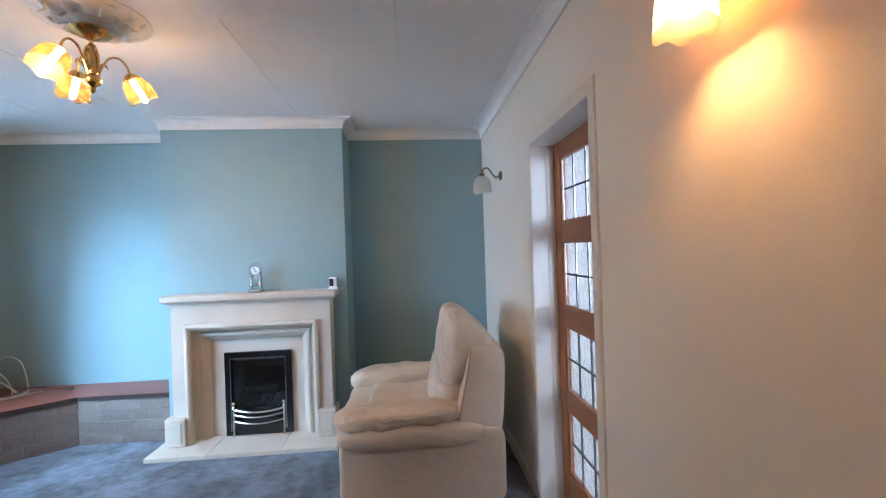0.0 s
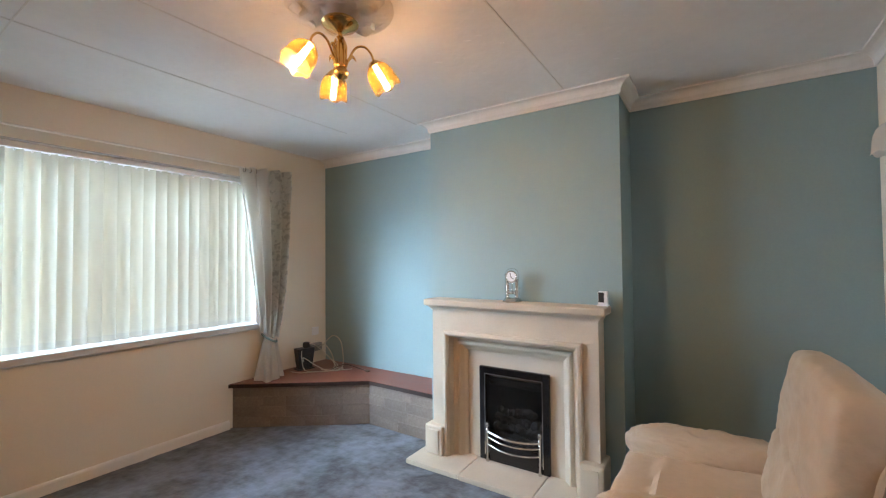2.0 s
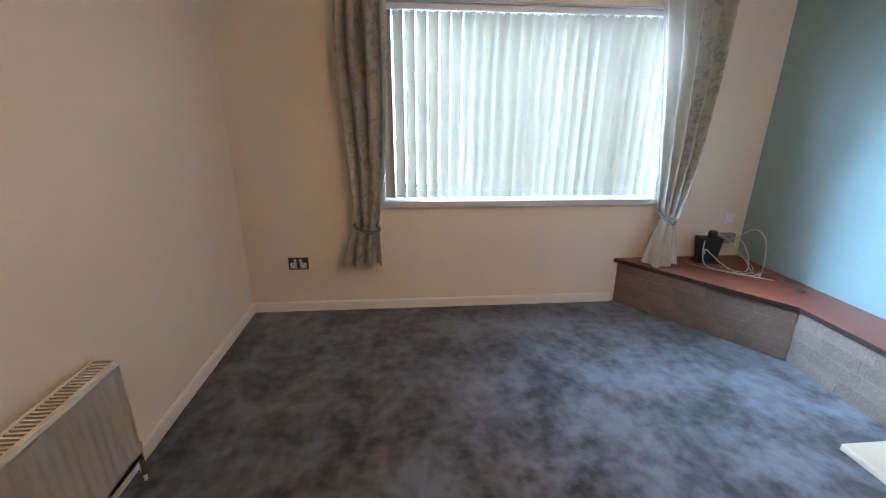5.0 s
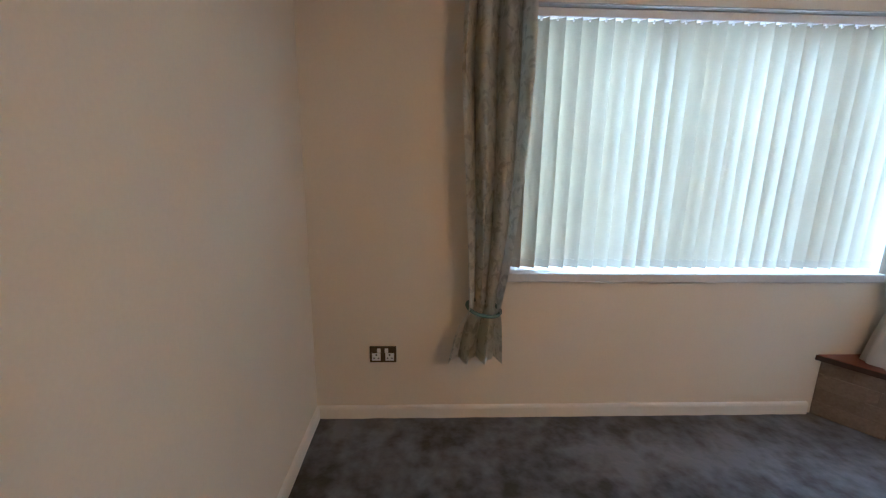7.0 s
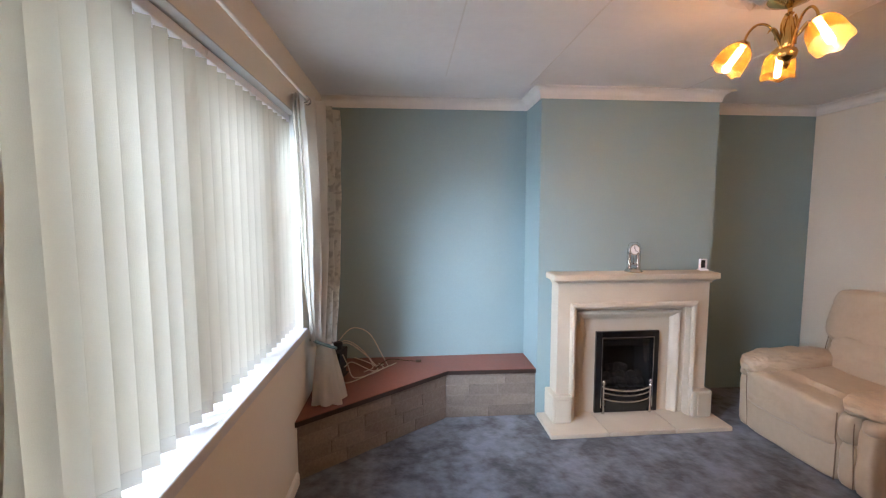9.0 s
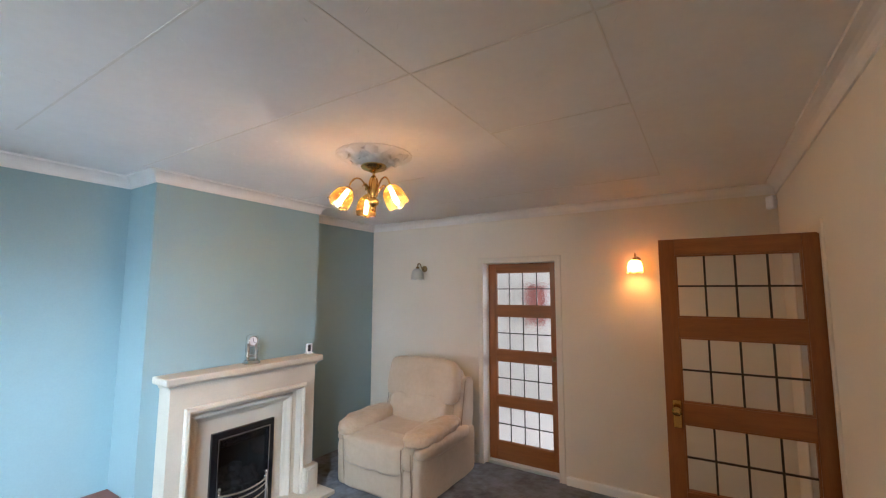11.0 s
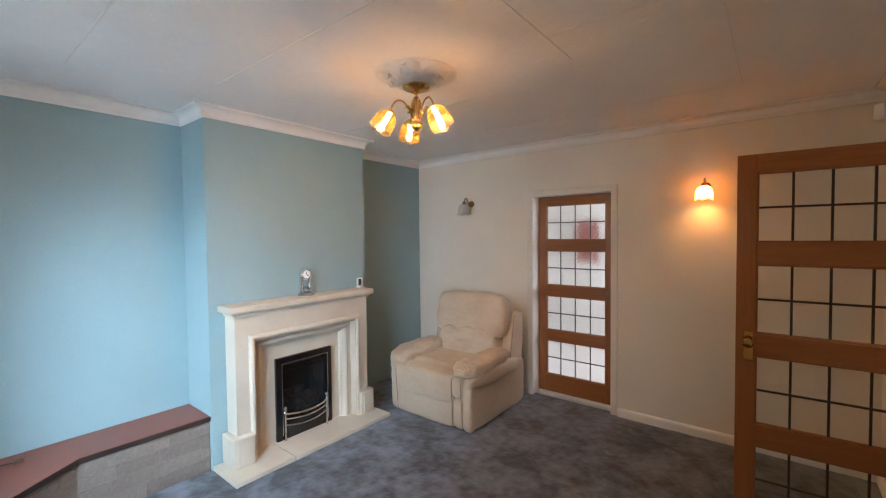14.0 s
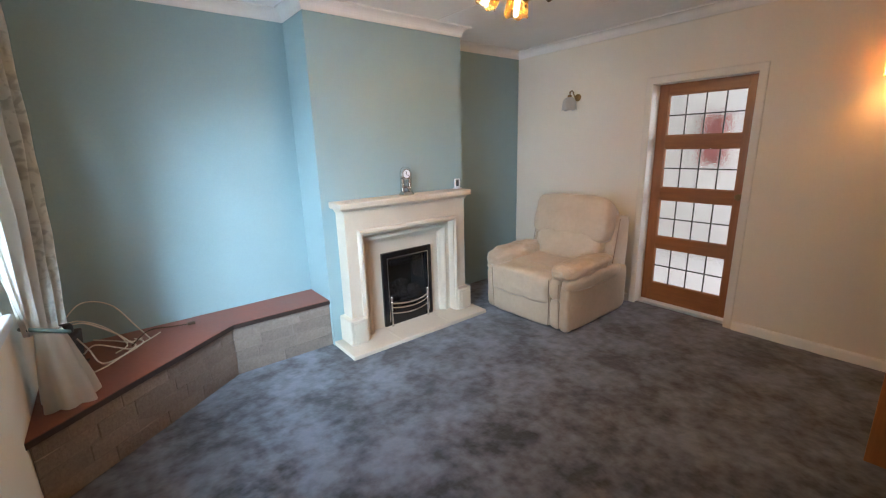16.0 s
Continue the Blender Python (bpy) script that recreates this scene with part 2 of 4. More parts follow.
def finish(bm, name, mat, smooth=False):
    mesh = bpy.data.meshes.new(name)
    bmesh.ops.recalc_face_normals(bm, faces=bm.faces[:])
    bm.to_mesh(mesh)
    bm.free()
    mesh.materials.append(mat)
    if smooth:
        mesh.polygons.foreach_set("use_smooth", [True] * len(mesh.polygons))
        mesh.set_sharp_from_angle(angle=radians(40))
    return mesh


def part(name, bm, mat, parent=None, label="", smooth=False):
    ob = attach(new(name, finish(bm, name, mat, smooth)), parent)
    return tagged(ob, label) if label else ob


def solid(name, bm, mat, label, category, kind="structure", smooth=False):
    return tagged(new(name, finish(bm, name, mat, smooth)), label, category, "", kind)


def box(x0, x1, y0, y1, z0, z1, bevel=0.0, bm=None, segs=2):
    one = bmesh.new()
    bmesh.ops.create_cube(one, size=1)
    for v in one.verts:
        v.co = ((x0 + x1) / 2 + v.co.x * (x1 - x0), (y0 + y1) / 2 + v.co.y * (y1 - y0), (z0 + z1) / 2 + v.co.z * (z1 - z0))
    if bevel:
        bmesh.ops.bevel(one, geom=one.edges[:], offset=bevel, segments=segs, affect="EDGES", profile=0.5)
    return one if bm is None else join(bm, one)


def join(bm, other):
    tmp = bpy.data.meshes.new("tmp")
    other.to_mesh(tmp)
    other.free()
    bm.from_mesh(tmp)
    bpy.data.meshes.remove(tmp)
    return bm


def moved(bm, m):
    bmesh.ops.transform(bm, matrix=m, verts=bm.verts[:])
    return bm


def lathe(profile, segs=24, ripple=None):
    """A turned shape from (radius, height) pairs; ripple(angle, i) scales the radius and lifts."""
    bm = bmesh.new()
    rings = []
    for i, (r, z) in enumerate(profile):
        ring = []
        for k in range(segs):
            a = 2 * math.pi * k / segs
            f, dz = ripple(a, i) if ripple else (1, 0)
            ring.append(bm.verts.new((r * f * math.cos(a), r * f * math.sin(a), z + dz)))
        rings.append(ring)
    for a, b in zip(rings, rings[1:]):
        for k in range(segs):
            bm.faces.new((a[k], a[(k + 1) % segs], b[(k + 1) % segs], b[k]))
    for ring, r in ((rings[0], profile[0][0]), (rings[-1], profile[-1][0])):
        if 0 < r < 0.5 and not ripple:
            bm.faces.new(ring)
    return bm


def spline(points, steps=8):
    """Points of a smooth curve through the given ones."""
    p = [Vector(q) for q in points]
    p = [p[0] * 2 - p[1]] + p + [p[-1] * 2 - p[-2]]
    res = []
    for a, b, c, d in zip(p, p[1:], p[2:], p[3:]):
        for k in range(steps):
            t = k / steps
            res.append(0.5 * (2 * b + (c - a) * t + (2 * a - 5 * b + 4 * c - d) * t * t + (3 * b - a - 3 * c + d) * t ** 3))
    return res + [p[-2]]


def tube(points, radius, segs=8):
    """A round bar along points; radius a number or one for each point."""
    bm = bmesh.new()
    pts = [Vector(q) for q in points]
    side, rings = None, []
    for i, q in enumerate(pts):
        way = (pts[min(i + 1, len(pts) - 1)] - pts[max(i - 1, 0)]).normalized()
        if side is None:
            side = way.orthogonal().normalized()
        side = (side - way * side.dot(way)).normalized()
        up = way.cross(side)
        r = radius if isinstance(radius, (int, float)) else radius[i]
        rings.append([bm.verts.new(q + r * (math.cos(2 * math.pi * k / segs) * side + math.sin(2 * math.pi * k / segs) * up)) for k in range(segs)])
    for a, b in zip(rings, rings[1:]):
        for k in range(segs):
            bm.faces.new((a[k], a[(k + 1) % segs], b[(k + 1) % segs], b[k]))
    bm.faces.new(rings[0])
    bm.faces.new(rings[-1])
    return bm


def run(path, profile, place=None):
    """A moulding: a closed profile of (out, up) pairs, mitred along a path in plan, out to its left."""
    p = [Vector(q) for q in path]
    bm, rings = bmesh.new(), []
    for i, q in enumerate(p):
        a = (q - p[i - 1]).normalized() if i else None
        b = (p[i + 1] - q).normalized() if i + 1 < len(p) else None
        a, b = a or b, b or a
        na, nb = Vector((-a.y, a.x)), Vector((-b.y, b.x))
        m = (na + nb) / (1 + na.dot(nb))
        rings.append([bm.verts.new((q.x + o * m.x, q.y + o * m.y, u)) for o, u in profile])
    n = len(profile)
    for a, b in zip(rings, rings[1:]):
        for k in range(n):
            bm.faces.new((a[k], a[(k + 1) % n], b[(k + 1) % n], b[k]))
    bm.faces.new(rings[0])
    bm.faces.new(rings[-1])
    return moved(bm, place) if place else bm


def prism(corners, z0, z1, bevel=0.0):
    bm = bmesh.new()
    lo = [bm.verts.new((x, y, z0)) for x, y in corners]
    hi = [bm.verts.new((x, y, z1)) for x, y in corners]
    bm.faces.new(lo)
    bm.faces.new(hi)
    for k in range(len(corners)):
        j = (k + 1) % len(corners)
        bm.faces.new((lo[k], lo[j], hi[j], hi[k]))
    if bevel:
        bmesh.ops.bevel(bm, geom=bm.edges[:], offset=bevel, segments=2, affect="EDGES")
    return bm


def cushion(cx, cy, cz, hx, hy, hz, power=3.2, n=12, wrinkle=0.006, seed=0, turn=None, freq=7.0, shape=None):
    """A stuffed leather form: a cube swollen to a rounded block, with soft creases."""
    bm = bmesh.new()
    bmesh.ops.create_cube(bm, size=2)
    bmesh.ops.subdivide_edges(bm, edges=bm.edges[:], cuts=n, use_grid_fill=True)
    for v in bm.verts:
        u = v.co
        k = (abs(u.x) ** power + abs(u.y) ** power + abs(u.z) ** power) ** (1 / power)
        q = u / k
        w = Vector((q.x * hx, q.y * hy, q.z * hz))
        if shape:
            w = shape(w)
        w += q.normalized() * wrinkle * (noise.noise(Vector((w.x + seed * 3.1, w.y * 1.0, w.z)) * freq) + 0.5 * noise.noise(Vector((w.x * 2.2, w.y * 0.8 + seed, w.z * 2.2)) * freq * 2))
        v.co = w
    if turn:
        moved(bm, turn)
    return moved(bm, Matrix.Translation((cx, cy, cz)))


# ---- room shell ----
XW, XE, YS, YN, YB, ZC = -3.125, 1.15, -0.188, 3.785, 3.40, 2.52
BX0, BX1 = -1.46, -0.06
WY0, WY1, WZ0, WZ1 = 0.86, 2.97, 0.84, 2.20   # window opening
DY0, DY1, DZ = 1.50, 2.262, 2.0             # opening of the closed glazed door
SX0, SX1 = -0.11, 0.662                        # doorway in the south wall

bm = bmesh.new()
bmesh.ops.create_grid(bm, x_segments=90, y_segments=84, size=0.5)
for v in bm.verts:
    v.co = (XW - 0.1 + (v.co.x + 0.5) * (XE - XW + 0.16), YS - 0.13 + (v.co.y + 0.5) * (YN - YS + 0.13), 0)
    v.co.z = -0.004 + 0.004 * noise.noise(Vector((v.co.x * 9, v.co.y * 9, 0)))
solid("floor", bm, CARPET, "slate blue plush carpet with brushed mottled pile", "carpet", smooth=True)

# ceiling boards, their joints covered by thin strips
bm = box(XW - 0.3, XE + 0.14, YS - 0.13, YN + 0.15, ZC, ZC + 0.15)
strokes = random.Random(11)
for i in range(260):
    # short raised brush strokes in the plaster
    x, y, way, half = strokes.uniform(XW + 0.1, XE - 0.1), strokes.uniform(YS + 0.1, YN - 0.5), strokes.uniform(0.2, 1.5), strokes.uniform(0.010, 0.030)
    ux, uy = math.cos(way), math.sin(way)
    foot = [bm.verts.new((x + a * half * ux - b * 0.003 * uy, y + a * half * uy + b * 0.003 * ux, ZC + 0.0005)) for a, b in ((-1, 0), (-0.6, 1), (0.6, 1), (1, 0), (0.6, -1), (-0.6, -1))]
    top = [bm.verts.new((x + a * half * ux, y + a * half * uy, ZC - 0.0011)) for a in (-0.5, 0.5)]
    for f in ((0, 1, top[0]), (3, 4, top[1])):
        bm.faces.new((foot[f[0]], foot[f[1]], f[2]))
    bm.faces.new((foot[1], foot[2], top[1], top[0]))
    bm.faces.new((foot[2], foot[3], top[1]))
    bm.faces.new((foot[4], foot[5], top[0], top[1]))
    bm.faces.new((foot[5], foot[0], top[0]))
solid("ceiling", bm, CEIL, "white textured plaster ceiling with faint board joints", "ceiling")
bm = bmesh.new()
for x, y0, y1 in ((-2.19, 0.6, 3.2), (-1.563, YS, 3.35), (-0.87, 0.525, 1.188), (-0.375, 1.95, 3.35), (0.43, 0.525, 2.4)):
    box(x - 0.004, x + 0.004, y0, y1, ZC - 0.0024, ZC + 0.001, bm=bm)
for y, x0, x1 in ((1.188, XW, -0.55), (0.525, XW, 0.43)):
    box(x0, x1, y - 0.003, y + 0.003, ZC - 0.0020, ZC + 0.001, bm=bm)
solid("trim_ceiling", bm, PLASTER, "thin white strips over the ceiling board joints", "trim")

bm = box(XW - 0.3, XE + 0.14, YN, YN + 0.15, -0.15, ZC)
solid("wall_north", bm, TEAL, "duck egg blue painted alcove wall", "wall")
# chimney breast, hollow behind the fire
FX0, FX1, FZ0, FZ1 = -0.99, -0.525, 0.05, 0.66
SWAP = Matrix(((1, 0, 0, 0), (0, 0, 1, 0), (0, 1, 0, 0), (0, 0, 0, 1)))
bm = moved(prism([(BX0, -0.1), (BX0, ZC), (BX1, ZC), (BX1, -0.1), (FX1, -0.1), (FX1, FZ1), (FX0, FZ1), (FX0, -0.1)], YB, YN), SWAP)
solid("chimney_breast", bm, TEAL, "duck egg blue painted chimney breast", "wall")
# east wall with the glazed door's opening
bm = box(XE, XE + 0.14, YS - 0.13, DY0 - 0.02, -0.15, ZC)
box(XE, XE + 0.14, DY1 + 0.02, YN, -0.15, ZC, bm=bm)
box(XE, XE + 0.14, DY0 - 0.02, DY1 + 0.02, DZ + 0.02, ZC, bm=bm)
solid("wall_east", bm, CREAM, "cream painted wall with glazed door and wall lights", "wall")
# south wall with the doorway
bm = box(XW - 0.3, SX0 - 0.02, YS - 0.13, YS, -0.15, ZC)
box(SX1 + 0.02, XE, YS - 0.13, YS, -0.15, ZC, bm=bm)
box(SX0 - 0.02, SX1 + 0.02, YS - 0.13, YS, 2.02, ZC, bm=bm)
solid("wall_south", bm, CREAM, "cream painted wall with radiator", "wall")
# west wall with the window opening
bm = box(XW - 0.3, XW, YS, WY0, -0.15, ZC)
box(XW - 0.3, XW, WY1, YN, -0.15, ZC, bm=bm)
box(XW - 0.3, XW, WY0, WY1, -0.15, WZ0, bm=bm)
box(XW - 0.3, XW, WY0, WY1, WZ1, ZC, bm=bm)
solid("wall_west", bm, CREAM, "cream painted wall with wide window", "wall")

# coving along the chimney wall, the east and the south wall
COVE = [(0.0, ZC - 0.078), (0.010, ZC - 0.078), (0.013, ZC - 0.066)] + [
    (0.013 + 0.052 * (1 - math.cos(a)), ZC - 0.066 + 0.054 * math.sin(a)) for a in (0.3, 0.6, 0.9, 1.2, 1.5)] + [(0.072, ZC - 0.011), (0.074, ZC), (0.0, ZC)]
bm = run([(XW, YS), (XE, YS), (XE, YN), (BX1, YN), (BX1, YB), (BX0, YB), (BX0, YN), (XW, YN)], COVE)
solid("coving", bm, PLASTER, "white plaster coving between walls and ceiling", "coving")

# skirting boards
SKIRT = [(0.0, -0.01), (0.017, -0.01), (0.017, 0.055), (0.013, 0.066), (0.006, 0.071), (0.0, 0.072)]
for i, path in enumerate(([(XW, 2.72), (XW, YS), (SX0 - 0.07, YS)], [(SX1 + 0.07, YS), (XE, YS), (XE, DY0 - 0.065)], [(XE, DY1 + 0.065), (XE, YN)])):
    solid("baseboard", run(path, SKIRT), WHITE, "white painted low skirting board", "skirting board")

# closing rooms: a hall behind the doorway, a white room behind the glazed door
bm = box(-0.75, 1.6, -1.75, -1.65, -0.15, 2.5)
box(-0.75, -0.65, -1.65, YS - 0.13, -0.15, 2.5, bm=bm)
box(1.5, 1.6, -1.65, YS - 0.13, -0.15, 2.5, bm=bm)
box(-0.75, 1.6, -1.75, YS - 0.13, 2.5, 2.6, bm=bm)
solid("wall_hall", bm, CREAM, "cream painted hall walls beyond the doorway", "wall")
bm = box(-0.75, 1.6, -1.75, YS - 0.13, -0.15, -0.004)
solid("floor_hall", bm, CARPET, "dark carpet in the hall", "carpet")
bm = box(XE + 0.14, 3.3, 3.7, 3.8, -0.15, 2.5)
box(3.2, 3.3, 0.3, 3.7, -0.15, 2.5, bm=bm)
box(XE + 0.14, 1.5, 0.3, 0.4, -0.15, 2.5, bm=bm)
box(3.0, 3.2, 0.3, 0.4, -0.15, 2.5, bm=bm)
box(1.5, 3.0, 0.3, 0.4, -0.15, 1.0, bm=bm)
box(1.5, 3.0, 0.3, 0.4, 2.2, 2.5, bm=bm)
box(XE + 0.14, 3.3, 0.3, 3.8, 2.5, 2.6, bm=bm)
solid("wall_far_room", bm, FARWALL, "white painted walls beyond the glazed door", "wall")
solid("floor_far_room", box(XE + 0.14, 3.3, 0.3, 3.8, -0.15, -0.004), FARWALL, "pale floor beyond the glazed door", "floor")
bm = box(-60, -3.43, -60, 60, -0.6, -0.35)
solid("ground", bm, GRASS, "rough green ground outside the window", "ground")

# ---- window, blind and curtains ----
window = thing("window_1", XW, 1.915, WZ0, "wide white plastic framed window behind a blind", "window", kind="structure")
bm = box(-3.36, -3.29, WY0, WY0 + 0.06, WZ0 + 0.03, WZ1, 0.006)
for a in ((-3.36, -3.29, WY1 - 0.06, WY1, WZ0 + 0.03, WZ1), (-3.36, -3.29, WY0 + 0.06, WY1 - 0.06, WZ1 - 0.06, WZ1), (-3.36, -3.29, WY0 + 0.06, WY1 - 0.06, WZ0 + 0.03, WZ0 + 0.09),
          (-3.35, -3.295, 1.53, 1.58, WZ0 + 0.09, WZ1 - 0.06), (-3.35, -3.295, 2.25, 2.30, WZ0 + 0.09, WZ1 - 0.06)):
    box(*a, 0.006, bm=bm)
part("window_frame", bm, UPVC, window)
for y0, y1 in ((0.92, 1.53), (1.58, 2.25), (2.30, 2.91)):
    part("pane", box(-3.328, -3.322, y0, y1, WZ0 + 0.09, WZ1 - 0.06), WINDOWGLASS, window).visible_shadow = False
part("window_sill", box(-3.29, XW + 0.028, WY0 + 0.002, WY1 - 0.002, WZ0 + 0.001, WZ0 + 0.030, 0.006), SILLPAINT, window)
part("sill_nosing", box(XW + 0.001, XW + 0.030, WY0 - 0.012, WY1 + 0.012, WZ0 - 0.018, WZ0 + 0.031, 0.006), SILLPAINT, window)
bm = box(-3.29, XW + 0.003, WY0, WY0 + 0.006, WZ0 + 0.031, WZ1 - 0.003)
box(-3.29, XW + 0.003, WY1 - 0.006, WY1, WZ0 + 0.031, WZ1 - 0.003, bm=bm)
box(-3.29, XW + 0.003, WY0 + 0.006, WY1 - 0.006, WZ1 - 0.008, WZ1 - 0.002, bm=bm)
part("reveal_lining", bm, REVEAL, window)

solid("backdrop", box(-14.2, -14, -16, 20, -0.34, 11), glow("bright_overcast_distance", (0.85, 0.93, 1.0), 1.3), "bright hazy distance outside the window", "backdrop")

blind = thing("vertical_blind", -3.19, 1.915, 2.19, "cream fabric vertical blind with tilted vanes", "blind")
part("headrail", box(-3.215, -3.165, WY0 + 0.012, WY1 - 0.012, 2.150, 2.190, 0.005), UPVC, blind, "white headrail")
VW, VA = 0.089, radians(53)


def vane_mesh(z0, z1, thick, name, mat):
    bm = bmesh.new()
    rows = []
    for z in [z0 + (z1 - z0) * i / 6 for i in range(7)]:
        for s in (1, -1):
            row = []
            for k in range(9):
                u = (k / 8 - 0.5) * VW
                w = 0.011 * (1 - (2 * u / VW) ** 2) + s * thick
                row.append(bm.verts.new((u * math.cos(VA) - w * math.sin(VA), u * math.sin(VA) + w * math.cos(VA), z)))
            rows.append(row)
    for i in range(6):
        for s in (0, 1):
            a, b = rows[2 * i + s], rows[2 * i + 2 + s]
            for k in range(8):
                bm.faces.new((a[k], a[k + 1], b[k + 1], b[k]))
        for k in (0, 8):
            bm.faces.new((rows[2 * i][k], rows[2 * i + 1][k], rows[2 * i + 3][k], rows[2 * i + 2][k]))
    for j in (0, 12):
        for k in range(8):
            bm.faces.new((rows[j][k], rows[j][k + 1], rows[j + 1][k + 1], rows[j + 1][k]))
    return finish(bm, name, mat, True)


vane_data, hem_data = vane_mesh(-1.267, 0, 0.0005, "vane", VANE), vane_mesh(-1.266, -1.222, 0.0013, "bottom_weight", VANEHEM)
hook_data = finish(box(-0.004, 0.004, -0.004, 0.004, -0.012, 0.004), "hook", UPVC)
for i in range(26):
    m = pose(-3.19, 0.912 + 0.0808 * i, 2.149, 0, 0, random.uniform(-1.5, 1.5))
    vane = attach(new("vane", vane_data), blind)
    vane.matrix_basis = m
    attach(new("bottom_weight", hem_data), vane)
    attach(new("hook", hook_data), vane)


def curtain(name, rows, folds, phase, seed, label, lining_below=None, lean=0.0):
    """A gathered curtain from rows of (height, near edge, far edge), on the rail, drawn in by its tieback."""
    top = thing(name, -3.03, (rows[0][1] + rows[0][2]) / 2, rows[-1][0], label, "curtain", "window curtains")
    hs = [r[0] for r in rows][::-1]
    lo, hi = [r[1] for r in rows][::-1], [r[2] for r in rows][::-1]

    def sheet(z0, z1, mat, pname, u0=0.0, u1=1.0):
        bm, n, k = bmesh.new(), 88, 44
        grid = []
        for j in range(k + 1):
            z = z0 + (z1 - z0) * j / k
            a, b = np.interp(z, hs, lo), np.interp(z, hs, hi)
            amp = 0.062 * min(1.0, (b - a) / 0.34)
            line = []
            for i in range(n + 1):
                u = u0 + (u1 - u0) * i / n
                w = math.sin(2 * math.pi * folds * u + phase + 0.9 * noise.noise(Vector((u * 3, z * 0.8, seed))))
                x = -3.03 + amp * (0.8 * w + 0.25 * math.sin(4 * math.pi * folds * u + 1.3 * z + seed)) + 0.010 * noise.noise(Vector((u * 7, z * 4, seed + 4))) + lean * (u - 0.35)
                line.append(bm.verts.new((x, a + (b - a) * (u + 0.018 * math.sin(4 * math.pi * folds * u + phase)), z + 0.008 * noise.noise(Vector((u * 5, seed, 0))) * (j == 0))))
            grid.append(line)
        for r, s in zip(grid, grid[1:]):
            for i in range(n):
                bm.faces.new((r[i], r[i + 1], s[i + 1], s[i]))
        bmesh.ops.solidify(bm, geom=bm.faces[:], thickness=0.002)
        return part(pname, bm, mat, top, smooth=True)

    if lining_below:
        tagged(sheet(lining_below, hs[-1], CURTAIN, "fabric", 0.52, 1.0), "patterned blue-grey fabric")
        tagged(sheet(lining_below, hs[-1], LINING, "leading_edge", 0.0, 0.52), "white lining of the turned edge")
        # below the tieback the lining flares out like a skirt
        bm, grid = bmesh.new(), []
        for j in range(19):
            t = j / 18
            z, grow = lining_below - (lining_below - hs[0]) * t, t ** 0.8
            cy = (np.interp(z, hs, lo) + np.interp(z, hs, hi)) / 2
            line = []
            for i in range(72):
                a = 2 * math.pi * i / 72
                f = 1 + (0.05 + 0.13 * grow) * math.sin(7 * a + 0.8 * math.sin(2 * a)) + 0.05 * noise.noise(Vector((math.cos(a) * 2, math.sin(a) * 2, z * 5)))
                line.append(bm.verts.new((-3.005 + 0.025 * grow + (0.048 + 0.050 * grow) * f * math.cos(a), cy + (0.046 + 0.075 * grow) * f * math.sin(a), z + (0.012 * math.sin(3 * a) * t))))
            grid.append(line)
        for r, q in zip(grid, grid[1:]):
            for i in range(72):
                bm.faces.new((r[i], r[(i + 1) % 72], q[(i + 1) % 72], q[i]))
        bmesh.ops.solidify(bm, geom=bm.faces[:], thickness=0.002)
        tagged(part("hem", bm, LINING, top, smooth=True), "white lining flaring out below the tieback")
        # the leading edge folds back to the wall and shows its lining
        bm, grid = bmesh.new(), []
        for j in range(37):
            z = lining_below + (hs[-1] - lining_below) * j / 36
            a, w = np.interp(z, hs, lo), min(1.0, 0.25 + (z - lining_below) / 0.5)
            grid.append([bm.verts.new((-3.055 - 0.055 * w * v / 14, a + 0.004 + 0.016 * math.sin(v * 0.9 + 1.2 * z) * (v > 0) + 0.03 * v / 14 * w, z)) for v in range(15)])
        for r, q in zip(grid, grid[1:]):
            for i in range(14):
                bm.faces.new((r[i], r[i + 1], q[i + 1], q[i]))
        bmesh.ops.solidify(bm, geom=bm.faces[:], thickness=0.002)
        part("return_edge", bm, LINING, top, "white lining turned back to the wall", True)
    else:
        sheet(hs[0], hs[-1], CURTAIN, "fabric")
    tz = 0.70 if lining_below is None else 0.745
    a, b = np.interp(tz, hs, lo), np.interp(tz, hs, hi)
    c, h = (a + b) / 2, (b - a) / 2 + 0.006
    ring = [(-3.03 + lean * 0.15 + (0.037 + abs(lean) * 0.35) * math.cos(t), c + h * math.sin(t), tz + 0.035 * math.cos(t + 2.6)) for t in np.linspace(0, 2 * math.pi, 33)]
    part("tieback", tube(ring, 0.010, 8), TIE, top, "teal green fabric tieback", True)
    for i in range(folds * 2):
        y = rows[0][1] + (rows[0][2] - rows[0][1]) * (i + 0.5) / (folds * 2)
        part("eyelet", tube([(-3.03 + 0.02 * math.cos(t), y, 2.245 + 0.02 * math.sin(t)) for t in np.linspace(0, 2 * math.pi, 17)], 0.004, 6), CHROME, top, smooth=True)
    return top


curtain("curtain", [(2.275, 0.60, 0.92), (1.9, 0.585, 0.925), (1.5, 0.61, 0.91), (1.1, 0.635, 0.88), (0.8, 0.65, 0.835), (0.70, 0.655, 0.82), (0.6, 0.590, 0.83), (0.405, 0.545, 0.835)], 3, 0.9, 1.0,
        "pale blue-grey patterned curtain tied back beside the window")
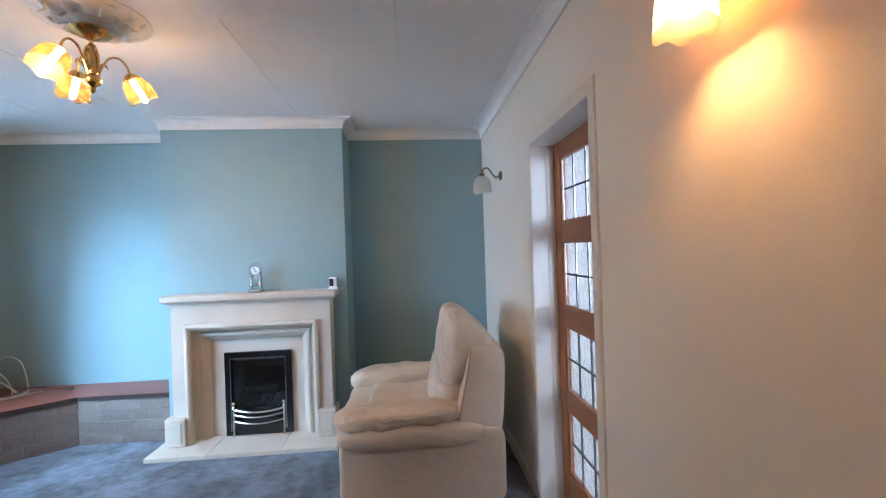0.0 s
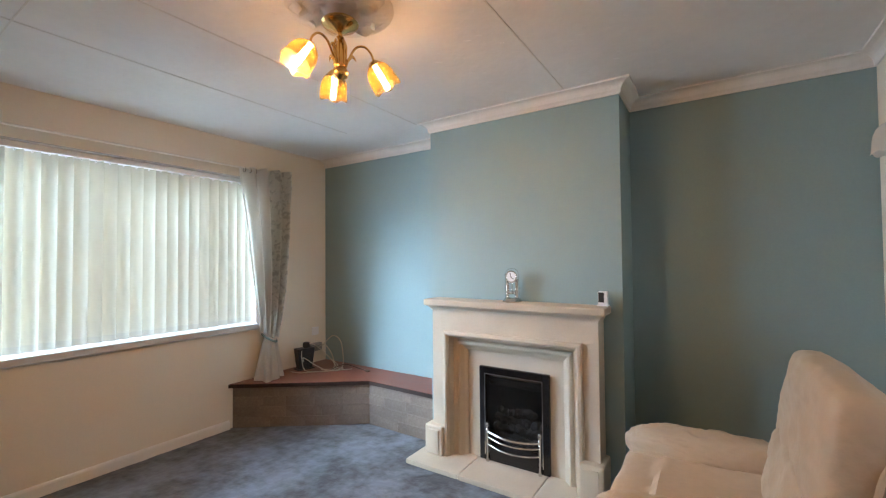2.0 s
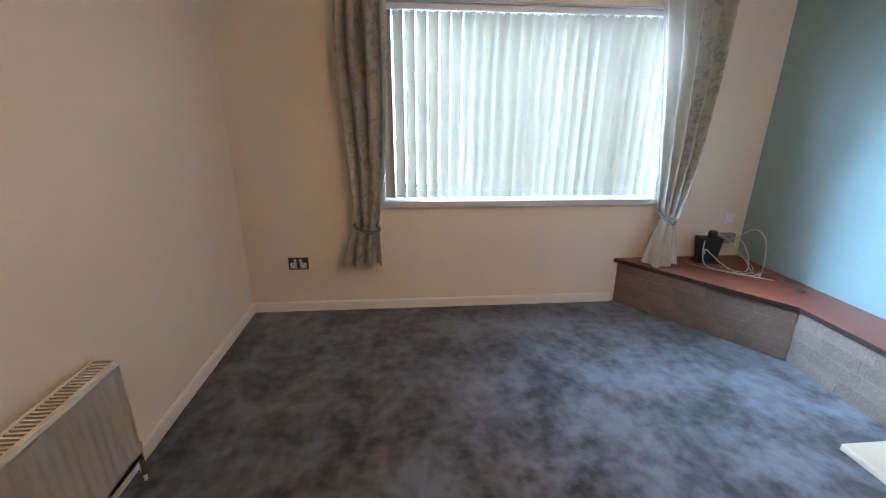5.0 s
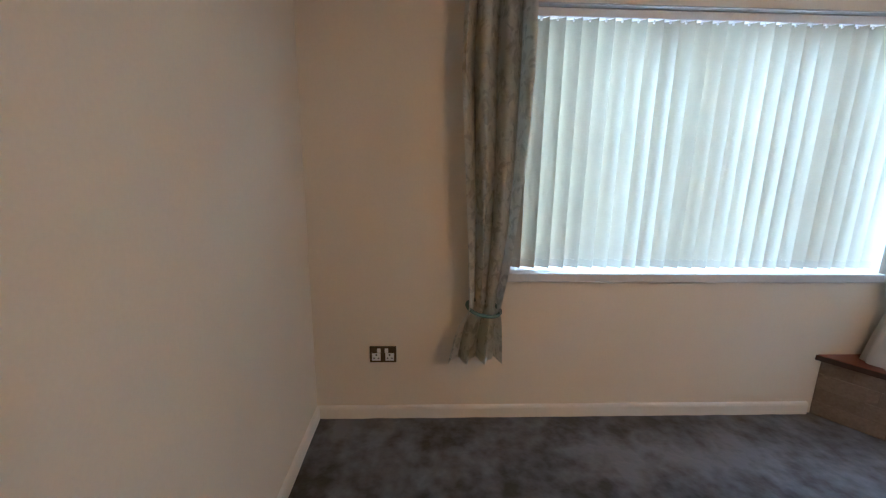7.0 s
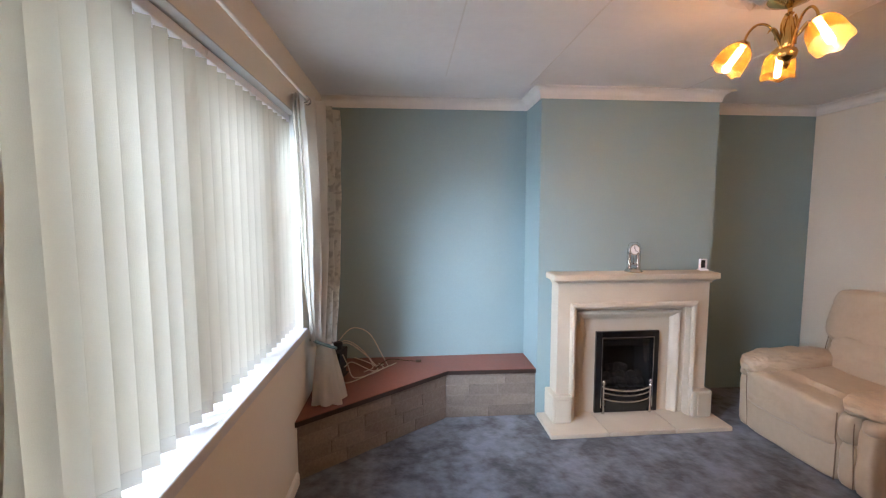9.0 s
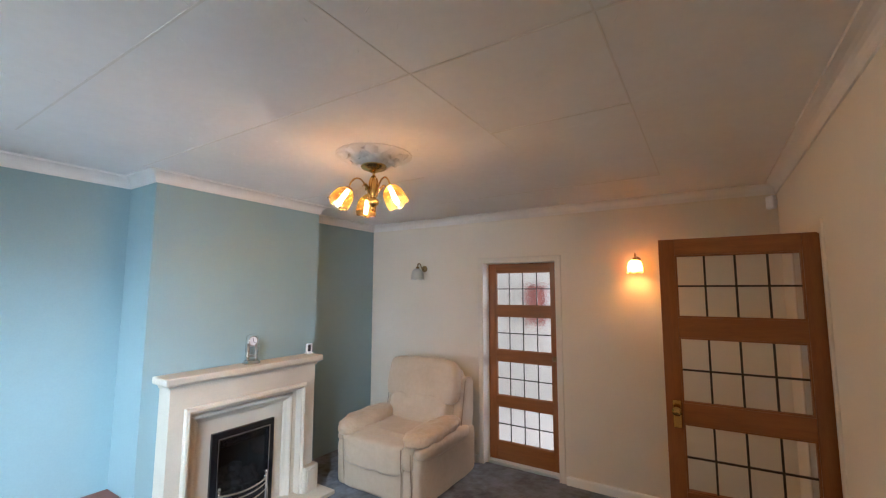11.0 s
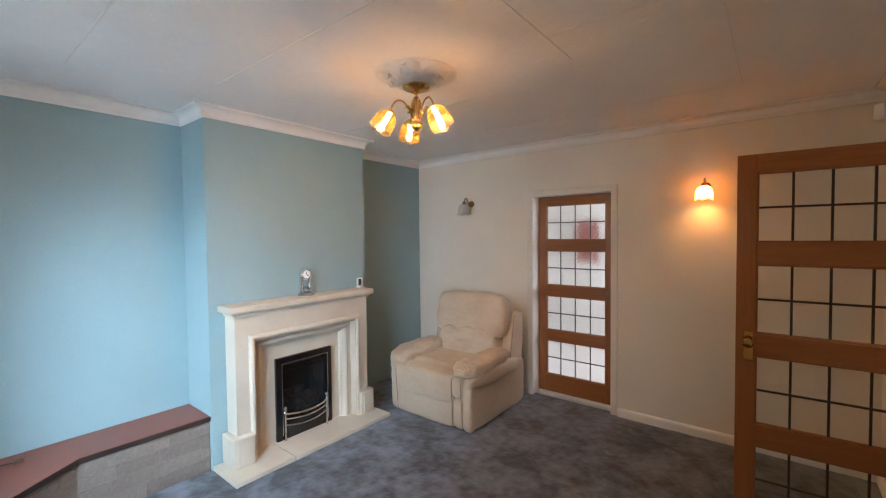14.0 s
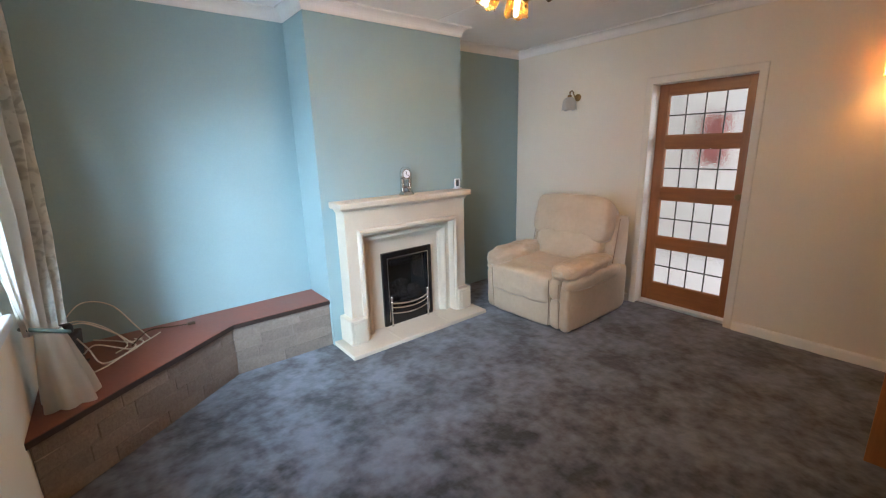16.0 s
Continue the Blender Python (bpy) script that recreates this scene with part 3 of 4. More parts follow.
curtain("curtain", [(2.275, 2.77, 3.19), (1.6, 2.87, 3.165), (1.2, 2.92, 3.14), (0.9, 2.965, 3.10), (0.745, 2.985, 3.075), (0.6, 2.945, 3.085), (0.386, 2.905, 3.10)], 4, 2.2, 7.0,
        "pale blue-grey curtain with white lining, resting on the shelf", lining_below=0.745, lean=0.12)
rail = thing("curtain_rail", -3.03, 1.9, 2.255, "slim white curtain rail above the window", "curtain rail")
part("rod", tube([(-3.03, 0.55, 2.252), (-3.03, 1.9, 2.256), (-3.03, 3.23, 2.262)], 0.008, 10), WHITE, rail, smooth=True)
for y in (0.57, 3.21):
    part("bracket", box(XW, -3.03, y - 0.006, y + 0.006, 2.236, 2.246, 0.002), WHITE, rail)
for y in (0.545, 3.235):
    part("finial", moved(lathe([(0.002, -0.02), (0.013, -0.014), (0.016, 0), (0.013, 0.014), (0.002, 0.02)], 14), Matrix.Translation((-3.03, y, 2.258))), WHITE, rail, smooth=True)


# ---- glazed doors ----
PANELS = ((1.545, 1.890), (1.088, 1.437), (0.630, 0.980), (0.175, 0.525))


def glazed_door(name, m, width, stile, glazing, label):
    """A door of four leaded glass panels; its local y runs across it and x through it."""
    root = tagged(new(name), label, "door", "", "structure")
    root.matrix_basis = m
    t = 0.036
    for y0 in (0, width - stile):
        part("stile", box(0, t, y0, y0 + stile, 0, 1.98, 0.003), WOOD, root)
    edges = [1.98] + [z for p in PANELS for z in (p[1], p[0])] + [0]
    for z1, z0 in zip(edges[::2], edges[1::2]):
        part("rail", box(0.001, t - 0.001, stile, width - stile, z0, z1, 0.003), WOODH, root)
    w = (width - 2 * stile) / 4
    for z0, z1 in PANELS:
        h = (z1 - z0) / 2
        bm = bmesh.new()
        for k in (1, 2, 3):
            box(0.013, 0.027, stile + k * w - 0.005, stile + k * w + 0.005, z0, z1, 0.002, bm)
        box(0.0125, 0.0275, stile, stile + 4 * w, z0 + h - 0.005, z0 + h + 0.005, 0.002, bm)
        part("lead_came", bm, LEAD, root, "dark lead strips")
        pane_data = finish(box(0.017, 0.023, 0.0055, w - 0.0055, 0.0055, h - 0.0055), "pane", glazing)
        for k in range(4):
            for r in range(2):
                pane = attach(new("pane", pane_data), root)
                pane.location = (0, stile + k * w, z0 + r * h)
                pane.visible_shadow = False
        bm = bmesh.new()
        for y0, y1, a, b in ((stile, stile + 0.009, z0, z1), (stile + 4 * w - 0.009, stile + 4 * w, z0, z1), (stile + 0.009, stile + 4 * w - 0.009, z0, z0 + 0.009), (stile + 0.009, stile + 4 * w - 0.009, z1 - 0.009, z1)):
            for x0, x1 in ((0.006, 0.0165), (0.0235, 0.034)):
                box(x0, x1, y0, y1, a, b, 0.002, bm)
        part("glazing_bead", bm, WOOD, root)
    return root


door = glazed_door("door_1", pose(1.282, DY0 - 0.006, 0.021), 0.777, 0.093, OBSCURE, "closed brown wooden door with rippled leaded glass")
knob = lathe([(0.004, 0), (0.022, 0.001), (0.022, 0.006), (0.008, 0.010), (0.008, 0.03), (0.022, 0.036), (0.026, 0.048), (0.018, 0.058), (0.003, 0.06)], 18)
part("door_knob", moved(knob, pose(0, 0.052, 1.05, 0, -90, 0)), ANTIQUE, door, "aged brass knob", True)
# the open leaf stands at a right angle to the south wall
leaf = glazed_door("door_2", pose(-0.070, -0.200, 0.026, 0, 0, 2.0), 0.713, 0.080, CLEAR, "open brown wooden door with clear leaded glass")
part("door_plate", box(-0.006, 0, 0.713 - 0.072, 0.713 - 0.032, 0.955, 1.10, 0.002), BRASS, leaf, "brass lock plate")
knob = lathe([(0.004, 0), (0.012, 0.001), (0.008, 0.010), (0.008, 0.024), (0.020, 0.030), (0.024, 0.042), (0.016, 0.052), (0.003, 0.054)], 18)
part("door_knob", moved(knob, pose(-0.006, 0.713 - 0.052, 1.05, 0, -90, 0)), BRASS, leaf, "brass knob", True)
for z in (0.25, 1.0, 1.75):
    part("hinge", tube([(-0.004, -0.003, z - 0.04), (-0.004, -0.003, z + 0.04)], 0.006, 8), BRASS, leaf)

# linings and architraves
def surround(name, m, width, height, depth, label):
    """Door lining and architrave; local x across the opening, y into the wall, z up."""
    root = tagged(new(name), label, "door frame", "", "structure")
    root.matrix_basis = m
    part("lining", box(-0.019, 0, 0.001, depth, 0, height + 0.019), WHITE, root)
    part("lining", box(width, width + 0.019, 0.001, depth, 0, height + 0.019), WHITE, root)
    part("lining", box(0, width, 0.001, depth, height, height + 0.019), WHITE, root)
    prof = [(0.0, 0.0), (0.0, -0.006), (0.006, -0.009), (0.045, -0.011), (0.055, -0.010), (0.058, -0.006), (0.058, 0.0)]
    swap = Matrix(((1, 0, 0, 0), (0, 0, 1, 0), (0, 1, 0, 0), (0, 0, 0, 1)))
    part("architrave", run([(0, 0), (0, height), (width, height), (width, 0)], prof, swap), CREAMGLOSS, root)
    return root


CREAMGLOSS = material("cream_gloss_paint", (0.66, 0.61, 0.52), (0.74, 0.69, 0.60), 0.4, bump=0.05)
surround("trim_door_1", pose(XE, DY1, 0, 0, 0, -90), DY1 - DY0, DZ, 0.170, "cream painted frame of the closed glazed door")
# door stops behind which the closed leaf sits, and the worn white threshold
bm = box(1.235, 1.280, DY0, DY0 + 0.010, 0.002, DZ, 0.002)
box(1.235, 1.280, DY1 - 0.004, DY1, 0.002, DZ, 0.002, bm)
solid("trim_door_stop", bm, WHITE, "white door stop strips", "door stop")
solid("trim_threshold", box(1.245, 1.32, DY0, DY1, -0.003, 0.012, 0.003), WHITE, "pale worn threshold strip under the closed door", "threshold")
surround("trim_door_2", pose(SX1, YS, 0, 0, 0, 180), SX1 - SX0, 2.0, 0.129, "cream painted frame of the open doorway")
strike = thing("strike_plate", SX1, YS - 0.06, 0.98, "small brass strike plate on the door frame", "strike plate")
part("plate", box(SX1 - 0.003, SX1, YS - 0.075, YS - 0.045, 0.96, 1.09, 0.001), BRASS, strike)
part("lip", box(SX1 - 0.010, SX1 - 0.003, YS - 0.05, YS - 0.035, 1.00, 1.05, 0.002), BRASS, strike)

# seen through the rippled glass
cloth_ob = thing("hanging_cloth", 3.19, 2.45, 1.25, "red cloth hanging in the far room", "cloth")
bm = bmesh.new()
bmesh.ops.create_grid(bm, x_segments=24, y_segments=8, size=0.5)
for v in bm.verts:
    v.co = (3.10 + 0.02 * math.sin(v.co.x * 30), 2.40 + v.co.x * 0.30, 1.52 + v.co.y * 0.55)
bmesh.ops.solidify(bm, geom=bm.faces[:], thickness=0.004)
part("cloth", bm, RED, cloth_ob, smooth=True)
part("hanger", tube([(3.10, 2.18, 1.80), (3.10, 2.62, 1.80), (3.199, 2.62, 1.80)], 0.008, 6), CHROME, cloth_ob)

# ---- fireplace ----
fire = thing("fireplace", -0.765, 3.33, 0.0, "cream limestone fireplace surround with moulded opening", "fireplace")
OX0, OX1, OZ = -1.222, -0.302, 0.895
for x0, x1, nm in ((-1.354, OX0 - 0.03, "pilaster"), (OX1 + 0.03, -0.172, "pilaster")):
    part(nm, box(x0, x1, 3.257, YB, 0.031, 0.932, 0.003), STONE, fire)
part("frieze", box(-1.354, -0.172, 3.256, YB, 0.930, 1.085, 0.003), STONE, fire)
part("bed_mould", run([(-1.354, YB), (-1.354, 3.256), (-0.172, 3.256), (-0.172, YB)], [(0.001, 1.070), (-0.008, 1.070), (-0.010, 1.082), (-0.018, 1.092), (-0.024, 1.096), (-0.024, 1.104), (0.001, 1.104)]), STONE, fire)
part("mantel_shelf", box(-1.404, -0.125, 3.205, YB, 1.102, 1.150, 0.010, segs=3), STONE, fire)
swap = Matrix(((1, 0, 0, 0), (0, 0, 1, 0), (0, 1, 0, 0), (0, 0, 0, 1)))
prof = [(0.036, 3.399), (0.036, 3.246), (0.028, 3.234), (0.012, 3.230), (0.0, 3.236), (-0.006, 3.250), (-0.010, 3.250), (-0.010, 3.318), (-0.040, 3.326), (-0.048, 3.312), (-0.060, 3.306),
        (-0.072, 3.312), (-0.090, 3.336), (-0.108, 3.350), (-0.112, 3.399)]
part("moulding", run([(OX0, 0.031), (OX0, OZ), (OX1, OZ), (OX1, 0.031)], prof, swap), STONE, fire)
IX0, IX1, IZ = OX0 + 0.110, OX1 - 0.110, OZ - 0.110
bm = moved(prism([(IX0, 0.031), (IX0, IZ), (IX1, IZ), (IX1, 0.031), (-0.508, 0.031), (-0.508, 0.678), (-1.008, 0.678), (-1.008, 0.031)], 3.366, YB - 0.001), SWAP)
part("back_panel", bm, STONE, fire)
for x0, x1 in ((-1.396, -1.246), (-0.290, -0.144)):
    bl = part("plinth_block", box(x0, x1, 3.205, YB, 0.031, 0.240, 0.012, segs=3), STONE, fire)
    part("plinth_face", box(x0 + 0.028, x1 - 0.028, 3.199, 3.207, 0.055, 0.213, 0.003), STONE, bl)
hearth = thing("hearth", -0.765, 3.23, 0.0, "cream stone hearth of three slabs on the carpet", "hearth")
for x0, x1 in ((-1.458, -1.033), (-1.029, -0.523), (-0.519, -0.088)):
    part("slab", box(x0, x1, 3.056, YB, -0.004, 0.030, 0.006), STONE, hearth)

gas = thing("gas_fire", -0.757, 3.36, 0.031, "black inset coal effect gas fire with chrome fret", "gas fire")
bm = box(-1.012, -0.962, 3.338, 3.366, 0.034, 0.684, 0.005)
box(-0.552, -0.503, 3.338, 3.366, 0.034, 0.684, 0.005, bm)
box(-0.962, -0.552, 3.338, 3.366, 0.632, 0.684, 0.005, bm)
box(-0.962, -0.552, 3.338, 3.366, 0.034, 0.075, 0.005, bm)
part("trim_frame", bm, IRON, gas)
bm = run([(-0.966, 0.075), (-0.966, 0.636), (-0.548, 0.636), (-0.548, 0.075)], [(0.004, 3.338), (0.003, 3.332), (-0.003, 3.332), (-0.004, 3.338)], swap)
part("inner_trim", bm, CHROME, gas, "thin chrome trim")
bm = box(-0.985, -0.972, 3.367, 3.62, 0.055, 0.655)
box(-0.542, -0.530, 3.367, 3.62, 0.055, 0.655, bm=bm)
box(-0.985, -0.530, 3.62, 3.635, 0.055, 0.655, bm=bm)
box(-0.985, -0.530, 3.367, 3.62, 0.052, 0.075, bm=bm)
box(-0.985, -0.530, 3.367, 3.62, 0.640, 0.655, bm=bm)
part("firebox", bm, SOOT, gas)
part("hood", moved(box(-0.96, -0.555, -0.004, 0.004, -0.05, 0.05, 0.003), pose(0, 3.375, 0.595, 25)), IRON, gas)
for i in range(34):
    r = random.uniform(0.024, 0.044)
    bm = bmesh.new()
    bmesh.ops.create_icosphere(bm, subdivisions=2, radius=r)
    for v in bm.verts:
        v.co *= 1 + 0.35 * noise.noise(v.co * 30 + Vector((i * 2.3, 0, 0)))
    row = i // 9
    part("coal", moved(bm, Matrix.Translation((-0.93 + 0.042 * (i % 9) + random.uniform(-0.01, 0.01), 3.42 + 0.035 * row + random.uniform(-0.01, 0.01), 0.17 + 0.052 * row + random.uniform(-0.01, 0.02)))), COALS, gas)
part("glass_front", box(-0.962, -0.552, 3.362, 3.366, 0.150, 0.632), SMOKED, gas, "smoked glass front").visible_shadow = False
part("coal_tray", box(-0.95, -0.56, 3.39, 3.56, 0.076, 0.15, 0.006), SOOT, gas)
fret = part("fret", box(-0.93, -0.58, 3.325, 3.331, 0.075, 0.135, 0.002), IRON, gas)
for z, rr in ((0.150, 0.007), (0.200, 0.007), (0.238, 0.009)):
    bow = [(x, 3.335 - 0.045 * (1 - ((x + 0.757) / 0.19) ** 2), z - 0.012 * (1 - ((x + 0.757) / 0.19) ** 2)) for x in np.linspace(-0.947, -0.567, 15)]
    part("bar", tube(bow, rr, 8), CHROME, fret, "chrome bar", True)
for x in (-0.947, -0.567):
    post = part("post", moved(lathe([(0.012, 0.031), (0.014, 0.045), (0.008, 0.055), (0.008, 0.24), (0.013, 0.25), (0.007, 0.262), (0.014, 0.276), (0.015, 0.286), (0.010, 0.298), (0.002, 0.302)], 14), Matrix.Translation((x, 3.33, 0))), CHROME, fret, "chrome post", True)

# ---- things on the mantel ----
clock = thing("mantel_clock", -0.745, 3.325, 1.15, "silver anniversary clock with white dial under a glass dome", "clock")
at = Matrix.Translation((-0.745, 3.325, 1.15)) @ Matrix.Scale(1.10, 4)
part("base", moved(lathe([(0.058, 0), (0.060, 0.006), (0.052, 0.014), (0.048, 0.022), (0.044, 0.024)], 28), at), SILVER, clock, smooth=True)
part("glass_case", moved(lathe([(0.043, 0.025), (0.043, 0.165), (0.036, 0.190), (0.020, 0.203), (0.001, 0.206), (0.001, 0.2045), (0.0195, 0.2015), (0.035, 0.189), (0.0415, 0.1645), (0.0415, 0.025), (0.043, 0.025)], 24, lambda a, i: (1, 0)), at), DOME, clock, "clear glass case", True).visible_shadow = False
for x in (-0.03, 0.03):
    part("pillar", moved(lathe([(0.013, 0.024), (0.010, 0.03), (0.010, 0.13), (0.013, 0.138)], 10), at @ Matrix.Translation((x, 0, 0))), SILVER, clock, smooth=True)
dial = part("dial", moved(lathe([(0.002, -0.012), (0.032, -0.010), (0.036, 0.0), (0.034, 0.008), (0.002, 0.009)], 28), at @ pose(0, -0.004, 0.150, 90) @ Matrix.Scale(0.98, 4)), UPVC, clock, "white clock dial", True)
for turn, length in ((118, 0.020), (-12, 0.027)):
    part("clock_hand", moved(box(-0.0018, 0.0018, -0.002, 0.0, 0.0, length), at @ pose(0, -0.0135, 0.150, 0, turn, 0)), BLACKPLASTIC, dial)
part("bezel", moved(tube([(0.034 * math.cos(t), 0, 0.034 * math.sin(t)) for t in np.linspace(0, 2 * math.pi, 25)], 0.004, 6), at @ pose(0, -0.012, 0.155)), SILVER, clock, smooth=True)
for a in range(4):
    part("pendulum_ball", moved(lathe([(0.001, -0.010), (0.007, -0.007), (0.010, 0), (0.007, 0.007), (0.001, 0.010)], 12), at @ Matrix.Translation((0.018 * math.cos(a * math.pi / 2), 0.018 * math.sin(a * math.pi / 2), 0.055))), SILVER, clock, smooth=True)
part("spindle", moved(lathe([(0.002, 0.055), (0.002, 0.13)], 8), at), SILVER, clock)
part("bridge", moved(box(-0.035, 0.035, -0.005, 0.005, 0.134, 0.140), at), SILVER, clock)
dev = thing("room_thermostat", -0.162, 3.355, 1.15, "small white upright thermostat with black display", "thermostat")
part("body", box(-0.192, -0.134, 3.342, 3.370, 1.158, 1.240, 0.008, segs=3), UPVC, dev)
part("display", box(-0.188, -0.156, 3.339, 3.343, 1.172, 1.232, 0.001), BLACKPLASTIC, dev, "black display")
part("stand", box(-0.194, -0.130, 3.330, 3.380, 1.150, 1.159, 0.003), UPVC, dev)

# ---- corner shelf ----
shelf = thing("corner_shelf", -2.5, 3.5, 0.0, "low walling stone corner plinth with reddish brown top", "shelf")
TA, TB, TC = (XW, 2.715), (-2.160, 3.432), (BX0, 3.418)
part("top_slab", prism([TA, TB, TC, (BX0, YN), (XW, YN)], 0.352, 0.379, 0.003), SHELFTOP, shelf)
edge = run([TC, TB, TA], [(-0.002, 0.346), (0.004, 0.346), (0.004, 0.376), (-0.002, 0.376)])
part("front_edge", moved(edge, Matrix.Identity(4)), DARKEDGE, shelf, "dark front edge")
A, B, C = Vector((XW, 2.755)), Vector((-2.170, 3.449)), Vector((BX0, 3.437))
n1 = Vector(((B - A).y, -(B - A).x)).normalized()
part("mortar_core", prism([(A + n1 * 0.004)[:], (B + Vector((0.001, -0.005)))[:], (C.x, C.y - 0.005), (BX0, YN), (XW, YN)], -0.004, 0.351), MORTAR, shelf)


def walling_stone(w, seed):
    """One rough stone of a course, w wide, its face split and uneven."""
    bm = box(-w / 2, w / 2, -0.008, 0.022, 0, 0.0852, 0.003, segs=1)
    for v in bm.verts:
        if v.co.y < 0.004:
            v.co.y += 0.011 * noise.noise(Vector((v.co.x * 9 + seed * 9, v.co.z * 25, seed)))
            v.co.z += 0.003 * noise.noise(Vector((v.co.x * 14, seed * 5, 2)))
    return finish(bm, "walling_stone", BRICKS)


for p, q in ((A, B), (B, C)):
    way, length = (q - p).normalized(), (q - p).length
    ang = math.degrees(math.atan2(way.y, way.x))
    for course in range(4):
        s = 0.002
        first = True
        while s < length - 0.03:
            w = random.uniform(0.18, 0.42) * (0.55 if first and course % 2 else 1)
            w = min(w, length - s - 0.002)
            if length - s - w < 0.06:
                w = length - s - 0.002
            c = p + way * (s + w / 2)
            ob = attach(new("walling_stone", walling_stone(w - 0.003, s * 7 + course * 3.3)), shelf)
            ob.matrix_basis = pose(c.x, c.y, 0.0 + course * 0.0875, 0, 0, ang)
            s += w
            first = False

# router box and cables on the shelf
router = thing("router_box", -2.99, 3.42, 0.379, "black plastic box with a knob on the shelf", "router")
bm = box(-0.052, 0.052, -0.088, 0.088, 0.0, 0.205, 0.008)
for v in bm.verts:
    v.co.x, v.co.y = v.co.x * (0.78 + 0.22 * v.co.z / 0.205), v.co.y * (0.72 + 0.28 * v.co.z / 0.205)
body = part("body", moved(bm, pose(-2.99, 3.40, 0.379, 0, 0, -12)), BLACKPLASTIC, router)
for k in range(5):
    part("vent_rib", moved(box(0.047 + 0.001 * k, 0.050 + 0.001 * k, -0.050, 0.050, 0.060 + 0.022 * k, 0.066 + 0.022 * k, 0.001), pose(-2.99, 3.40, 0.379, 0, 0, -12)), BLACKPLASTIC, body)
part("knob", moved(lathe([(0.03, 0), (0.034, 0.01), (0.034, 0.04), (0.026, 0.052), (0.003, 0.056)], 18), Matrix.Translation((-2.985, 3.42, 0.584))), BLACKPLASTIC, router, smooth=True)
part("foot", moved(box(-0.055, 0.055, -0.085, 0.085, 0, 0.01, 0.003), pose(-2.99, 3.40, 0.379, 0, 0, -12)), BLACKPLASTIC, router)
outlet = thing("wall_socket", XW, 3.62, 0.52, "grey plastic outlet box low on the wall", "socket")
part("box", box(XW, XW + 0.045, 3.56, 3.70, 0.50, 0.58, 0.005), GREYPLASTIC, outlet)
part("plug", box(XW + 0.045, XW + 0.085, 3.60, 3.65, 0.515, 0.565, 0.006), GREYPLASTIC, outlet)
part("upper_plate", box(XW, XW + 0.010, 3.60, 3.685, 0.66, 0.745, 0.003), UPVC, outlet, "white plate")
ROUTES = (((-2.97, 3.42, 0.625), (-2.90, 3.47, 0.60), (-2.78, 3.55, 0.47), (-2.72, 3.58, 0.388), (-2.66, 3.60, 0.385)),
          ((-2.94, 3.33, 0.57), (-2.90, 3.30, 0.50), (-2.86, 3.31, 0.40), (-2.75, 3.40, 0.385), (-2.66, 3.52, 0.386), (-2.70, 3.62, 0.386)),
          ((-3.06, 3.62, 0.54), (-2.95, 3.62, 0.58), (-2.82, 3.60, 0.50), (-2.74, 3.55, 0.389), (-2.80, 3.45, 0.385)),
          ((-2.93, 3.34, 0.47), (-2.87, 3.30, 0.52), (-2.78, 3.36, 0.45), (-2.72, 3.46, 0.386), (-2.62, 3.55, 0.386), (-2.56, 3.62, 0.386)),
          ((-2.98, 3.24, 0.388), (-2.88, 3.26, 0.386), (-2.78, 3.36, 0.388), (-2.70, 3.50, 0.387), (-2.78, 3.64, 0.387), (-2.90, 3.68, 0.42)),
          ((-3.04, 3.66, 0.55), (-2.92, 3.70, 0.66), (-2.78, 3.68, 0.62), (-2.68, 3.62, 0.47), (-2.62, 3.55, 0.387)))
for r in ROUTES:
    c = thing("cable", *r[-1][:2], 0.38, "loose cream cable looped over the shelf", "cable", "loose cables")
    part("lead", tube(spline(r, 8), 0.0042, 6), CABLE, c, smooth=True)
c = thing("cable", -2.55, 3.6, 0.38, "loose brown cable lying on the shelf", "cable", "loose cables")
part("lead", tube(spline(((-2.72, 3.50, 0.387), (-2.62, 3.58, 0.43), (-2.48, 3.63, 0.40), (-2.38, 3.64, 0.386)), 8), 0.004, 6), BROWNCABLE, c, smooth=True)
part("plug", box(-2.40, -2.355, 3.63, 3.655, 0.379, 0.397, 0.004), BROWNCABLE, c)

# ---- armchair ----
chair = thing("armchair", 0.52, 2.715, 0.0, "cream leather recliner armchair with padded arms", "armchair")
CY = 2.715


def sloped_head(w):
    """Plump at the front, its top falling away towards the back, the corners drawn in."""
    k = max(0.0, w.x + 0.05)
    return Vector((w.x, w.y * (1 - 0.05 * max(0.0, w.z) / 0.22), w.z - (0.55 * k if w.z > 0 else 0.0)))


